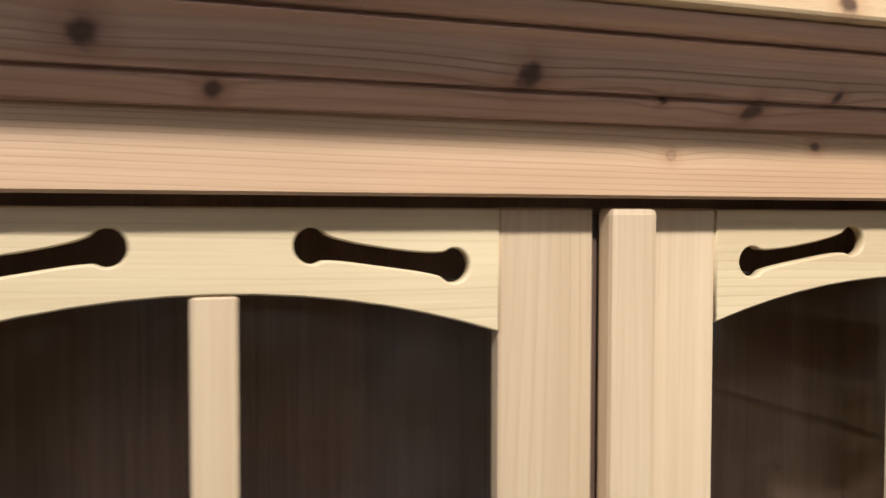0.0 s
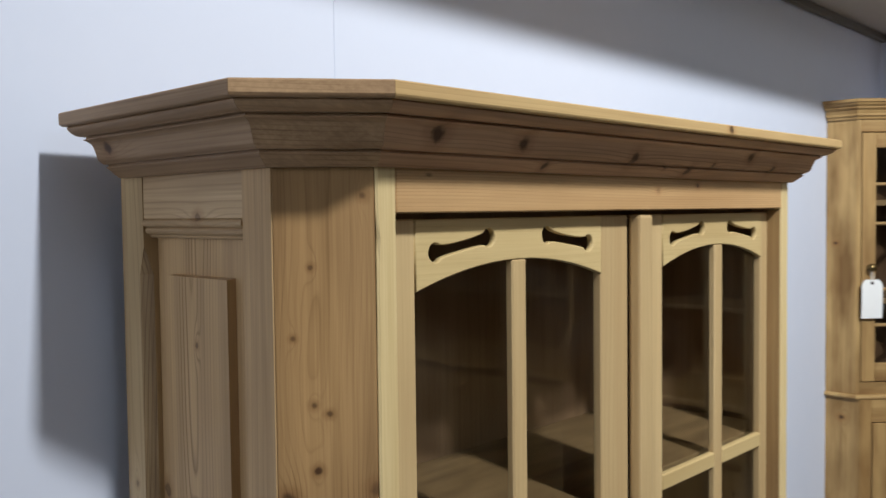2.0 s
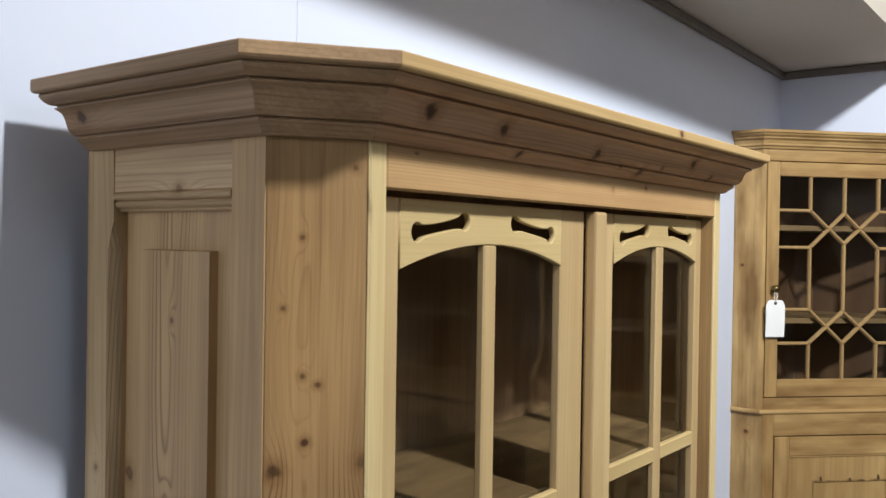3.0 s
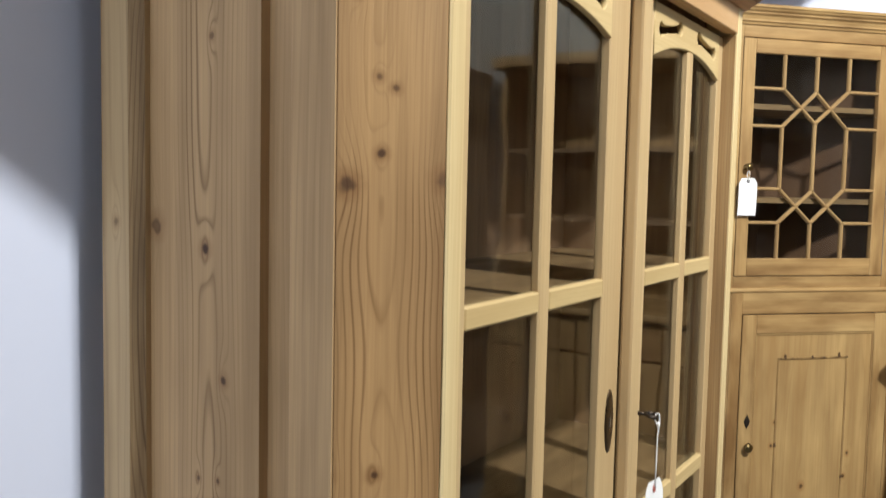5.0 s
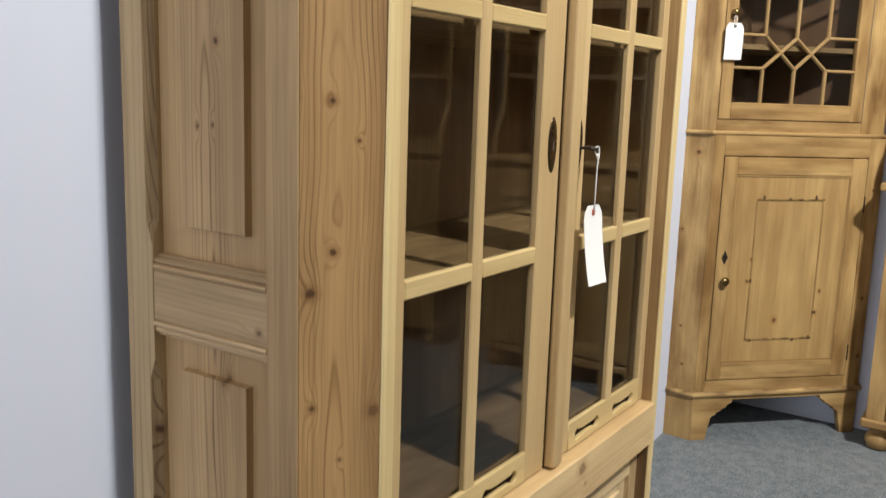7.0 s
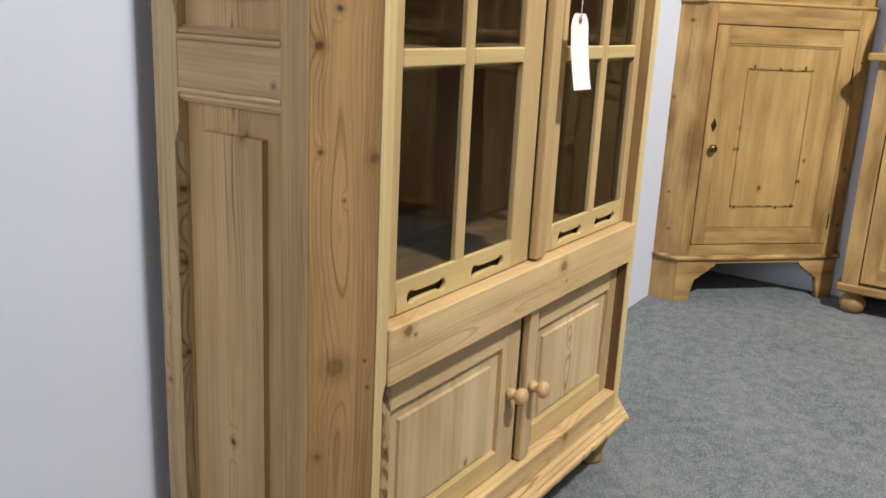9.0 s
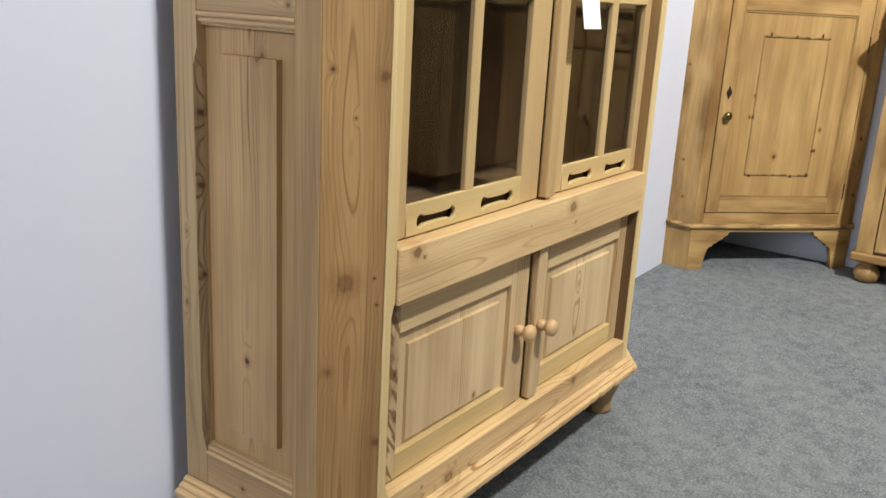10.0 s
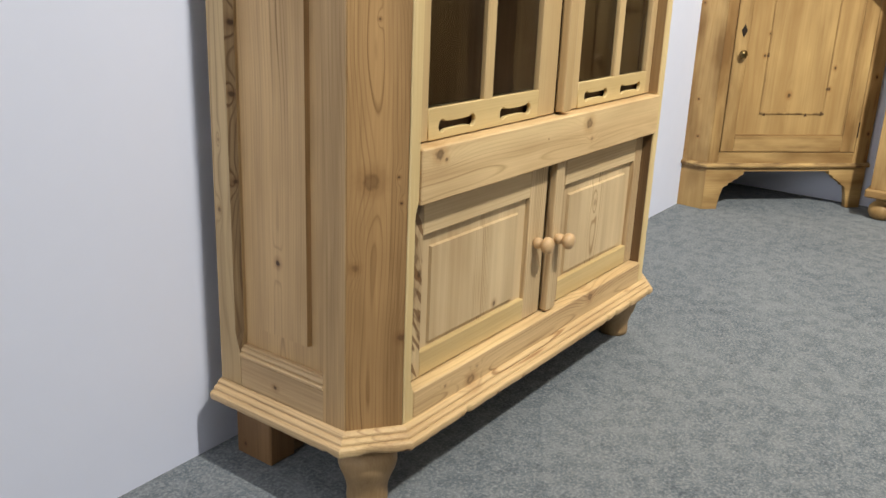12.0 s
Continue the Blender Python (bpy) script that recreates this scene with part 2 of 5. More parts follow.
WOOD_PANEL = wood("pine_side_panel", SIDE, SIDE_D, "z", "y", SIDE_KNOTS, ring=190, wander=1.2, contrast=2.3, seed=4.0, heart=0.207, lift=0.012, spread=0.02, beat=2.6, aside=0.2, fine=0.6, worn=0.09)
WOOD_SIDE = wood("pine_side_frame", SIDE, SIDE_D, "z", "y", (), ring=120, wander=2.4, contrast=0.6, seed=6.0, vary=0.08, fine=0.85, worn=0.08)
WOOD_SIDE_H = wood("pine_side_rail", (0.66, 0.468, 0.26), SIDE_D, "y", "z", ((0.213, 0.226, 0.0045, 0.8), (0.184, 1.717, 0.0055, 0.8, 0.4), (0.116, 0.966, 0.004, 0.6)), ring=140, wander=2.2, contrast=0.55, seed=7.0, vary=0.08, fine=0.75, worn=0.07)
WOOD_PALE = wood("new_pine_upright", (0.595, 0.438, 0.228), (0.40, 0.255, 0.115), "z", "x", (), ring=120, wander=2.2, contrast=0.35, seed=1.0, vary=0.10, worn=0.06, fine=0.55)
WOOD_STRIP = wood("pale_pine_edge", (0.72, 0.57, 0.305), (0.55, 0.39, 0.175), "z", "x", (), ring=300, wander=0.8, contrast=0.3, seed=43.0, worn=0.05)
WOOD_PALE_H = wood("new_pine_rail", (0.65, 0.50, 0.25), (0.43, 0.285, 0.115), "x", "z", (), ring=170, wander=2.2, contrast=0.36, seed=3.0, vary=0.10, worn=0.06, fine=0.5)
WOOD_RAIL = wood("pine_middle_rail", (0.76, 0.553, 0.30), (0.38, 0.23, 0.10), "x", "z", ((-0.390, 0.632, 0.010, 0.95, 0.35), (-0.372, 0.622, 0.004, 0.7), (0.096, 0.6215, 0.0115, 0.95, 0.5), (0.112, 0.590, 0.004, 0.5), (-0.06, 0.612, 0.0015)),
                 ring=170, wander=2.0, contrast=0.85, seed=8.0, heart=0.578, lift=0.014, aside=0.4, fine=0.65)
WOOD_BASE = wood("pine_base", (0.75, 0.54, 0.285), (0.34, 0.195, 0.085), "x", "z", ((0.18, 0.238, 0.0095, 0.9, 0.55), (-0.268, 0.214, 0.0105, 0.8, 0.75), (-0.25, 0.232, 0.004, 0.35), (-0.345, 0.23, 0.003, 0.5), (0.10, 0.1725, 0.004), (-0.128, 0.1745, 0.0035), (-0.215, 0.1745, 0.0045), (-0.325, 0.173, 0.0045), (-0.47, 0.172, 0.004)),
                 ring=170, wander=2.6, contrast=1.5, seed=11.0, heart=0.215, lift=0.014, aside=0.4, fine=0.7, worn=0.1)
WOOD_FASCIA = wood("pine_top_rail", (0.62, 0.40, 0.195), (0.37, 0.20, 0.08), "x", "z", ((0.041, 1.744, 0.004, 0.5, 0.5), (0.148, 1.752, 0.0042, 0.8)),
                   ring=300, wander=2.0, contrast=0.95, seed=13.0, bend=0.6, fine=0.5)
# front cornice is lighter than its returns: sheen and bounce light in the colour
WOOD_CORNICE_LIT = wood("pine_cornice_lit", (0.66, 0.405, 0.235), (0.28, 0.148, 0.075), "x", "z",
                    ((-0.409, 1.791, 0.0095), (-0.282, 1.788, 0.0085), (-0.065, 1.781, 0.008), (0.138, 1.779, 0.004), (0.24, 1.793, 0.009), (0.33, 1.778, 0.006), (0.022, 1.773, 0.003), (0.085, 1.770, 0.007), (-0.225, 1.768, 0.005)),
                    ring=280, wander=1.4, contrast=1.0, seed=15.0, bend=0.3)
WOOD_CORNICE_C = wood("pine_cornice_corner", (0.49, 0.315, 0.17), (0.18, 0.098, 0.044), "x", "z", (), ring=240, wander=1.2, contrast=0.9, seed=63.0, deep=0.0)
WOOD_REAR = wood("streaked_pine_upright", (0.61, 0.445, 0.24), (0.25, 0.15, 0.06), "z", "y", ((1.42, 0.325, 0.004, 0.5), (0.509, 0.334, 0.0045, 0.6), (0.625, 0.330, 0.003, 0.5)), ring=90, wander=4.0, contrast=0.95, seed=65.0, fine=0.5, worn=0.1)
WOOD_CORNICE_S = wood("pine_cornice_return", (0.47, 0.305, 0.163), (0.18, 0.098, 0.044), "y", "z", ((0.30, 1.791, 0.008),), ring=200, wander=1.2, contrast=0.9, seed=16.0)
WOOD_DOOR = wood("pine_cupboard_door", (0.68, 0.52, 0.307), (0.30, 0.18, 0.08), "z", "x", ((0.335, -0.20, 0.005, 0.7),), ring=130, wander=2.4, contrast=1.9, seed=17.0, fine=0.75, worn=0.12)
WOOD_DOOR_H = wood("pine_cupboard_door_rail", (0.71, 0.545, 0.32), (0.38, 0.24, 0.11), "x", "z", (), ring=160, wander=1.6, contrast=0.55, seed=18.0, vary=0.10, fine=0.7, worn=0.06)
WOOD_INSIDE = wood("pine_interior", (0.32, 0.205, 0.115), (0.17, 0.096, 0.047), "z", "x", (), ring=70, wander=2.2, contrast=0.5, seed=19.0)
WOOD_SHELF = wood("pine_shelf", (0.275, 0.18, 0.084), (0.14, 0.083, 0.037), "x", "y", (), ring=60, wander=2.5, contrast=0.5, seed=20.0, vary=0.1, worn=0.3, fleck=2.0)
# shelf pine again, its colour darkened to dim the lit cupboard floor
WOOD_LOW_DIM = wood("dimmed_pine_cupboard_bottom", (0.20, 0.128, 0.066), (0.10, 0.058, 0.028), "x", "y", (), ring=60, wander=2.5, contrast=0.5, seed=23.0, worn=0.3, fleck=2.0)
WOOD_DOOR_PA = wood("pine_cupboard_panel", (0.69, 0.535, 0.322), (0.33, 0.20, 0.09), "z", "x", ((0.316, -0.160, 0.0055, 0.8),), ring=230, wander=1.4, contrast=2.6, seed=51.0, heart=-0.215, lift=0.012, spread=0.026, aside=0.06, fine=0.3)
WOOD_DOOR_PB = wood("pine_cupboard_panel_flame", (0.69, 0.535, 0.322), (0.33, 0.20, 0.09), "z", "x", ((0.433, 0.222, 0.006, 0.5, 0.6),), ring=190, wander=1.6, contrast=2.4, seed=54.0, heart=0.225, lift=0.026, spread=0.026, aside=0.06, fine=0.3)
WOOD_STAINED = wood("stained_pine_stile", (0.60, 0.45, 0.255), (0.17, 0.09, 0.036), "z", "x", ((0.545, -0.400, 0.011, 0.8), (0.465, -0.406, 0.0075, 0.5, 0.5), (0.437, -0.395, 0.0065, 0.6), (0.409, -0.404, 0.008, 0.45, 0.5), (0.36, -0.392, 0.006, 0.35)), ring=150, wander=9.0, contrast=2.2, seed=57.0, worn=0.3, fleck=2.4, fine=0.5, chevron=-0.408)
WOOD_CHAMFER = wood("dark_worn_chamfer", (0.53, 0.365, 0.185), (0.15, 0.08, 0.033), "z", "y", ((0.807, 0.299, 0.006, 0.9), (0.70, 0.301, 0.005, 0.8), (0.56, 0.300, 0.004, 0.8)), ring=240, wander=10.0, contrast=1.3, seed=59.0, worn=0.3, fleck=1.5)
WOOD_LIP = wood("pale_pine_cornice_lip", (0.64, 0.455, 0.215), (0.40, 0.24, 0.10), "x", "z", ((0.104, 1.822, 0.0065),), ring=240, wander=1.4, contrast=0.45, seed=61.0)
# foot colour includes the shade under the cabinet
WOOD_FOOT_SHADED = wood("pine_turned_foot_shaded", (0.40, 0.27, 0.135), (0.23, 0.13, 0.06), "z", "x", (), ring=110, contrast=0.35, seed=21.0)
WOOD_JAMB = wood("dark_old_pine_jamb", (0.21, 0.125, 0.058), (0.08, 0.042, 0.018), "z", "y", (), ring=200, contrast=0.9, seed=44.0, worn=0.3)
WOOD_JAMB_UP = wood("brown_old_pine_jamb", (0.40, 0.26, 0.115), (0.20, 0.11, 0.042), "z", "y", (), ring=200, contrast=0.8, seed=46.0, worn=0.25)
# brown block, made darker still by the cabinet's shadow put into its colour
WOOD_BLOCK_SHADED = wood("brown_pine_block_shaded", (0.24, 0.135, 0.06), (0.13, 0.065, 0.026), "z", "y", ((0.07, 0.32, 0.004),), ring=90, contrast=0.4, seed=41.0)
WOOD_KNOB = wood("turned_beech_knob", (0.62, 0.43, 0.24), (0.46, 0.28, 0.13), "y", "x", (), ring=260, wander=0.6, contrast=0.25, seed=22.0, rough=0.4)
WOOD_GOLD = wood("honey_pine_upright", GOLD, GOLD_D, "z", "x", (), ring=110, wander=2.0, contrast=0.4, seed=24.0, vary=0.18, worn=0.36, fleck=1.5, fine=0.6)
WOOD_GOLD_S = wood("honey_pine_knotty", GOLD, GOLD_D, "z", "x", ((0.45, -0.095, 0.004), (0.31, -0.085, 0.004), (0.25, -0.12, 0.006), (1.075, -0.085, 0.007), (0.80, -0.11, 0.004), (1.62, -0.10, 0.005), (0.55, 0.605, 0.007), (0.33, 0.615, 0.007), (0.95, 0.60, 0.004)), ring=150, wander=2.0, contrast=0.5, seed=45.0, worn=0.48, fleck=1.4, fine=0.6)
WOOD_GOLD_H = wood("honey_pine_rail", GOLD, GOLD_D, "x", "z", (), ring=110, wander=2.0, contrast=0.4, seed=26.0, vary=0.18, worn=0.38, fleck=1.6, fine=0.6)
WOOD_GOLD_P = wood("honey_pine_panel", (0.50, 0.333, 0.138), GOLD_D, "z", "x",
                   ((0.475, 0.25, 0.009), (0.70, 0.135, 0.006), (0.62, 0.125, 0.006), (0.58, 0.425, 0.006), (0.50, 0.415, 0.007)), ring=45, wander=2.4, contrast=0.3, seed=28.0, fine=0.45, worn=0.2)
# same honey pine, darkened in colour for the weaker light on the upper door
WOOD_GOLD_DIM = wood("dimmed_honey_pine_upright", (0.46, 0.302, 0.125), GOLD_D, "z", "x", (), ring=110, wander=2.0, contrast=0.45, seed=27.0, vary=0.15, worn=0.36, fleck=1.5, fine=0.6)
WOOD_GOLD_DIM_H = wood("dimmed_honey_pine_rail", (0.46, 0.302, 0.125), GOLD_D, "x", "z", (), ring=110, wander=2.0, contrast=0.45, seed=28.0, vary=0.15, worn=0.36, fleck=1.6, fine=0.6)
WOOD_FOOTM = wood("worn_honey_pine_moulding", GOLD, (0.12, 0.055, 0.02), "x", "z", (), ring=110, wander=2.0, contrast=0.2, seed=71.0, worn=0.45, fleck=4.0)
# glazing bars carry their shade in a darker honey colour
WOOD_BAR_SHADED = wood("shaded_honey_pine_bar", (0.40, 0.262, 0.112), (0.28, 0.16, 0.06), "z", "x", (), ring=90, contrast=0.25, seed=30.0)
# dark pine for cupboard backs; it also paints the shade in gaps and slots
WOOD_DARK = wood("dark_pine_backs_and_gaps", (0.13, 0.075, 0.04), (0.07, 0.035, 0.018), "z", "x", (), ring=70, contrast=0.5, seed=31.0)

WALL = plain("white_wall_paint", (0.69, 0.735, 0.875), 0.75, grain=22.0, amount=0.05, relief=0.06)
HALLWALL = plain("dull_hall_wall_paint", (0.40, 0.385, 0.345), 0.8, grain=12.0, amount=0.2, relief=0.06)
CEIL = plain("grey_ceiling_paint", (0.55, 0.50, 0.44), 0.85, grain=40.0, amount=0.08, relief=0.05)
BRASS = plain("aged_brass", (0.22, 0.155, 0.065), 0.35, 1.0, 60.0, 0.5)
IRON = plain("dark_iron", (0.07, 0.055, 0.045), 0.45, 0.9, 90.0, 0.4)
CARD = plain("white_card", (0.86, 0.86, 0.86), 0.8, grain=60.0, amount=0.03, relief=0.02)
EYELET = plain("red_paper_eyelet", (0.42, 0.12, 0.09), 0.7, grain=80.0, amount=0.1)
STRING = plain("white_cotton_string", (0.8, 0.8, 0.78), 0.9, grain=300.0, amount=0.2)
DARKLINE = plain("dark_line_grey", (0.16, 0.145, 0.13), 0.8, grain=30.0, amount=0.2)
STEEL = plain("white_enamel_steel", (0.7, 0.7, 0.7), 0.4, 0.0, 40.0, 0.1)


def carpet_material():
    m, nt, bsdf = nodes_of("blue_grey_felt_carpet")
    tc = nt.nodes.new("ShaderNodeTexCoord")
    o = tc.outputs["Object"]
    n1, n2, n3 = noi(nt, o, 160.0, 5.0, 0.8), noi(nt, o, 80.0, 5.0, 0.75), noi(nt, o, 3.0, 4.0, 0.6)
    n4 = noi(nt, o, 70.0, 3.0, 0.7)
    col = ramp(nt, n1, [(0.34, (0.066, 0.080, 0.097)), (0.5, (0.128, 0.150, 0.172)), (0.66, (0.30, 0.325, 0.34))])
    col = mixc(nt, ramp(nt, n2, [(0.46, 0.0), (0.68, 0.42)]), col, (0.305, 0.31, 0.295))
    col = mixc(nt, ramp(nt, n4, [(0.33, 0.5), (0.46, 0.0)]), col, (0.058, 0.07, 0.087))
    n5 = noi(nt, o, 24.0, 4.0, 0.65)
    col = mixc(nt, ramp(nt, n5, [(0.44, 0.0), (0.64, 0.34)]), col, (0.27, 0.285, 0.29))
    col = mixc(nt, ramp(nt, n5, [(0.36, 0.3), (0.48, 0.0)]), col, (0.075, 0.09, 0.105))
    col = mixc(nt, ramp(nt, n3, [(0.36, 0.0), (0.68, 0.28)]), col, (0.275, 0.292, 0.298))
    vor = nt.nodes.new("ShaderNodeTexVoronoi")
    vor.inputs["Scale"].default_value = 13.0
    link(nt, o, vor.inputs["Vector"])
    col = mixc(nt, ramp(nt, vor.outputs["Distance"], [(0.022, 0.8), (0.034, 0.0)]), col, (0.42, 0.42, 0.40))
    bits = nt.nodes.new("ShaderNodeTexVoronoi")
    bits.inputs["Scale"].default_value = 9.0
    link(nt, o, bits.inputs["Vector"])
    col = mixc(nt, ramp(nt, bits.outputs["Distance"], [(0.02, 0.7), (0.04, 0.0)]), col, (0.04, 0.04, 0.045))
    link(nt, col, bsdf.inputs["Base Color"])
    bsdf.inputs["Roughness"].default_value = 0.95
    bsdf.inputs["Specular IOR Level"].default_value = 0.1
    bump(nt, bsdf, mth(nt, "MULTIPLY_ADD", n2, 0.3, n1), 0.3, 0.002)
    return m


def glass_material():
    m, nt, bsdf = nodes_of("old_window_glass")
    out = nt.nodes["Material Output"]
    tr = nt.nodes.new("ShaderNodeBsdfTransparent")
    tr.inputs[0].default_value = (0.94, 0.95, 0.94, 1)
    gl = nt.nodes.new("ShaderNodeBsdfGlossy")
    gl.inputs["Roughness"].default_value = 0.03
    lw = nt.nodes.new("ShaderNodeLayerWeight")
    lw.inputs[0].default_value = 0.5
    fres = mth(nt, "MULTIPLY_ADD", mth(nt, "POWER", lw.outputs["Facing"], 5.0), 0.85, 0.03)
    tc = nt.nodes.new("ShaderNodeTexCoord")
    b = nt.nodes.new("ShaderNodeBump")
    b.inputs["Strength"].default_value = 0.06
    b.inputs["Distance"].default_value = 0.004
    link(nt, noi(nt, tc.outputs["Object"], 9.0, 1.0), b.inputs["Height"])
    link(nt, b.outputs[0], gl.inputs["Normal"])
    mx = nt.nodes.new("ShaderNodeMixShader")
    link(nt, fres, mx.inputs[0])
    link(nt, tr.outputs[0], mx.inputs[1])
    link(nt, gl.outputs[0], mx.inputs[2])
    dust = nt.nodes.new("ShaderNodeBsdfDiffuse")
    dust.inputs[0].default_value = (0.55, 0.47, 0.38, 1)
    film = nt.nodes.new("ShaderNodeMixShader")
    smear = noi(nt, tc.outputs["Object"], 7.0, 5.0, 0.65)
    link(nt, ramp(nt, smear, [(0.5, 0.0), (0.78, 0.012)]), film.inputs[0])
    link(nt, mx.outputs[0], film.inputs[1])
    link(nt, dust.outputs[0], film.inputs[2])
    link(nt, film.outputs[0], out.inputs[0])
    return m


CARPET, GLASS = carpet_material(), glass_material()


# ---- mesh helpers ----
def mesh_of(bm, name, smooth=False):
    bmesh.ops.recalc_face_normals(bm, faces=bm.faces)
    me = bpy.data.meshes.new(name)
    bm.to_mesh(me)
    bm.free()
    if smooth:
        me.shade_smooth()
    return me


def part(name, bm, material, parent, label="", smooth=False):
    me = bm if isinstance(bm, bpy.types.Mesh) else mesh_of(bm, name, smooth)
    me.materials.clear()
    me.materials.append(material)
    ob = new(name, me)
    ob.parent = parent
    if label:
        ob["label"] = label
    return ob


def thing(name, label, category, place=None, group="", kind=""):
    ob = new(name)
    ob.empty_display_size = 0.1
    if place is not None:
        ob.matrix_basis = place
    return tagged(ob, label, category, group, kind)


def structure(name, bm, material, label, category):
    ob = part(name, bm, material, None)
    return tagged(ob, label, category, kind="structure")


def box(x0, x1, y0, y1, z0, z1, bevel=0.0015, bm=None, seg=1):
    own = bmesh.new()
    r = bmesh.ops.create_cube(own, size=1.0)
    for v in own.verts:
        v.co = Vector((x0 + (v.co.x + 0.5) * (x1 - x0), y0 + (v.co.y + 0.5) * (y1 - y0), z0 + (v.co.z + 0.5) * (z1 - z0)))
    if bevel:
        bmesh.ops.bevel(own, geom=list(own.edges), offset=bevel, segments=seg, affect="EDGES", profile=0.6)
    if bm is None:
        return own
    me = bpy.data.meshes.new("joint")
    own.to_mesh(me)
    own.free()
    bm.from_mesh(me)
    bpy.data.meshes.remove(me)
    return bm


def prism(points, lo, hi, axis="z", bevel=0.0015, bm=None):
    """A plan outline drawn out along an axis; points are in the two other axes, in the order x, y, z."""
    own = bmesh.new()

    def at(p, h):
        return {"z": (p[0], p[1], h), "y": (p[0], h, p[1]), "x": (h, p[0], p[1])}[axis]

    a = [own.verts.new(at(p, lo)) for p in points]
    b = [own.verts.new(at(p, hi)) for p in points]
    own.faces.new(a)
    own.faces.new(b[::-1])
    n = len(points)
    for i in range(n):
        own.faces.new((a[i], b[i], b[(i + 1) % n], a[(i + 1) % n]))
    bmesh.ops.recalc_face_normals(own, faces=own.faces)
    if bevel:
        bmesh.ops.bevel(own, geom=list(own.edges), offset=bevel, segments=1, affect="EDGES")
    if bm is None:
        return own
    me = bpy.data.meshes.new("joint")
    own.to_mesh(me)
    own.free()
    bm.from_mesh(me)
    bpy.data.meshes.remove(me)
    return bm


def lathe(profile, centre, axis="z", steps=28, bm=None):
    bm = bm or bmesh.new()
    c = Vector(centre)
    rows = []
    for r, h in profile:
        row = []
        for i in range(steps):
            a = 2 * math.pi * i / steps
            u, v = r * math.cos(a), r * math.sin(a)
            row.append(bm.verts.new(c + Vector({"z": (u, v, h), "y": (u, h, v), "x": (h, u, v)}[axis])))
        rows.append(row)
    for p, q in zip(rows, rows[1:]):
        for i in range(steps):
            j = (i + 1) % steps
            bm.faces.new((p[i], p[j], q[j], q[i]))
    bm.faces.new(rows[0][::-1])
    bm.faces.new(rows[-1])
    return bm


def cut_board(outline, holes, y0, y1, bevel=0.0012):
    """A board that stands in the x-z plane with holes sawn through it."""
    cu = bpy.data.curves.new("sawn", "CURVE")
    cu.dimensions, cu.fill_mode = "2D", "BOTH"
    cu.extrude, cu.bevel_depth, cu.bevel_resolution = (y1 - y0) / 2 - bevel, bevel, 0
    cu.offset = -bevel
    for ring_points in (outline, *holes):
        sp = cu.splines.new("POLY")
        sp.points.add(len(ring_points) - 1)
        for q, (x, z) in zip(sp.points, ring_points):
            q.co = (x, z, 0, 1)
        sp.use_cyclic_u = True
    ob = bpy.data.objects.new("sawn", cu)
    scene.collection.objects.link(ob)
    bpy.context.view_layer.update()
    me = bpy.data.meshes.new_from_object(ob.evaluated_get(bpy.context.evaluated_depsgraph_get()))
    bpy.data.objects.remove(ob)
    bpy.data.curves.remove(cu)
    me.transform(Matrix(((1, 0, 0, 0), (0, 0, 1, (y0 + y1) / 2), (0, 1, 0, 0), (0, 0, 0, 1))))
    bm = bmesh.new()
    bm.from_mesh(me)
    bpy.data.meshes.remove(me)
    bmesh.ops.remove_doubles(bm, verts=bm.verts, dist=0.00005)
    return bm


def bone(xa, za, xb, zb, r=0.0095, neck=0.0045, bow=0.0):
    """The outline of a sawn slot with two round ends and a thin curved neck."""
    a, b = Vector((xa, za)), Vector((xb, zb))
    d, span = (b - a).normalized(), (b - a).length
    n = Vector((-d.y, d.x))
    upper, lower = [], []
    steps = 26
    for i in range(steps + 1):
        s = -r + (span + 2 * r) * (0.5 - 0.5 * math.cos(math.pi * i / steps))
        t = min(1.0, max(0.0, s / span))
        w = neck + 0.55 * (r - neck) * abs(2 * t - 1) ** 3 if 0 <= s <= span else 0.0
        for e in (s, s - span):
            if abs(e) < r:
                w = max(w, math.sqrt(r * r - e * e))
        mid = a + d * s + n * bow * (1 - (2 * t - 1) ** 2)
        upper.append(mid + n * w)
        if 0 < i < steps:
            lower.append(mid - n * w)
    return [(p.x, p.y) for p in upper + lower[::-1]]


def tube(points, radius, bm=None, steps=8):
    bm = bm or bmesh.new()
    pts = [Vector(p) for p in points]
    rows = []
    for i, p in enumerate(pts):
        d = (pts[min(i + 1, len(pts) - 1)] - pts[max(i - 1, 0)]).normalized()
        s = d.cross(Vector((0.3, 0.9, 0.31))).normalized()
        t = d.cross(s)
        rows.append([bm.verts.new(p + radius * (math.cos(2 * math.pi * k / steps) * s + math.sin(2 * math.pi * k / steps) * t)) for k in range(steps)])
    for p, q in zip(rows, rows[1:]):
        for k in range(steps):
            j = (k + 1) % steps
            bm.faces.new((p[k], p[j], q[j], q[k]))
    bm.faces.new(rows[0][::-1])
    bm.faces.new(rows[-1])
    return bm


# ---- the room ----
structure("floor", box(ROOM_W - 0.1, NICHE + 0.1, ROOM_S - 0.1, ROOM_N + 0.1, -0.1, 0.0, 0), CARPET, "blue-grey speckled felt carpet on the showroom floor", "floor")
structure("ceiling_low", box(ROOM_W, NICHE, EDGE, ROOM_N, ROOM_H, ROOM_H + 0.2, 0), CEIL, "plain dim grey painted low ceiling", "ceiling")
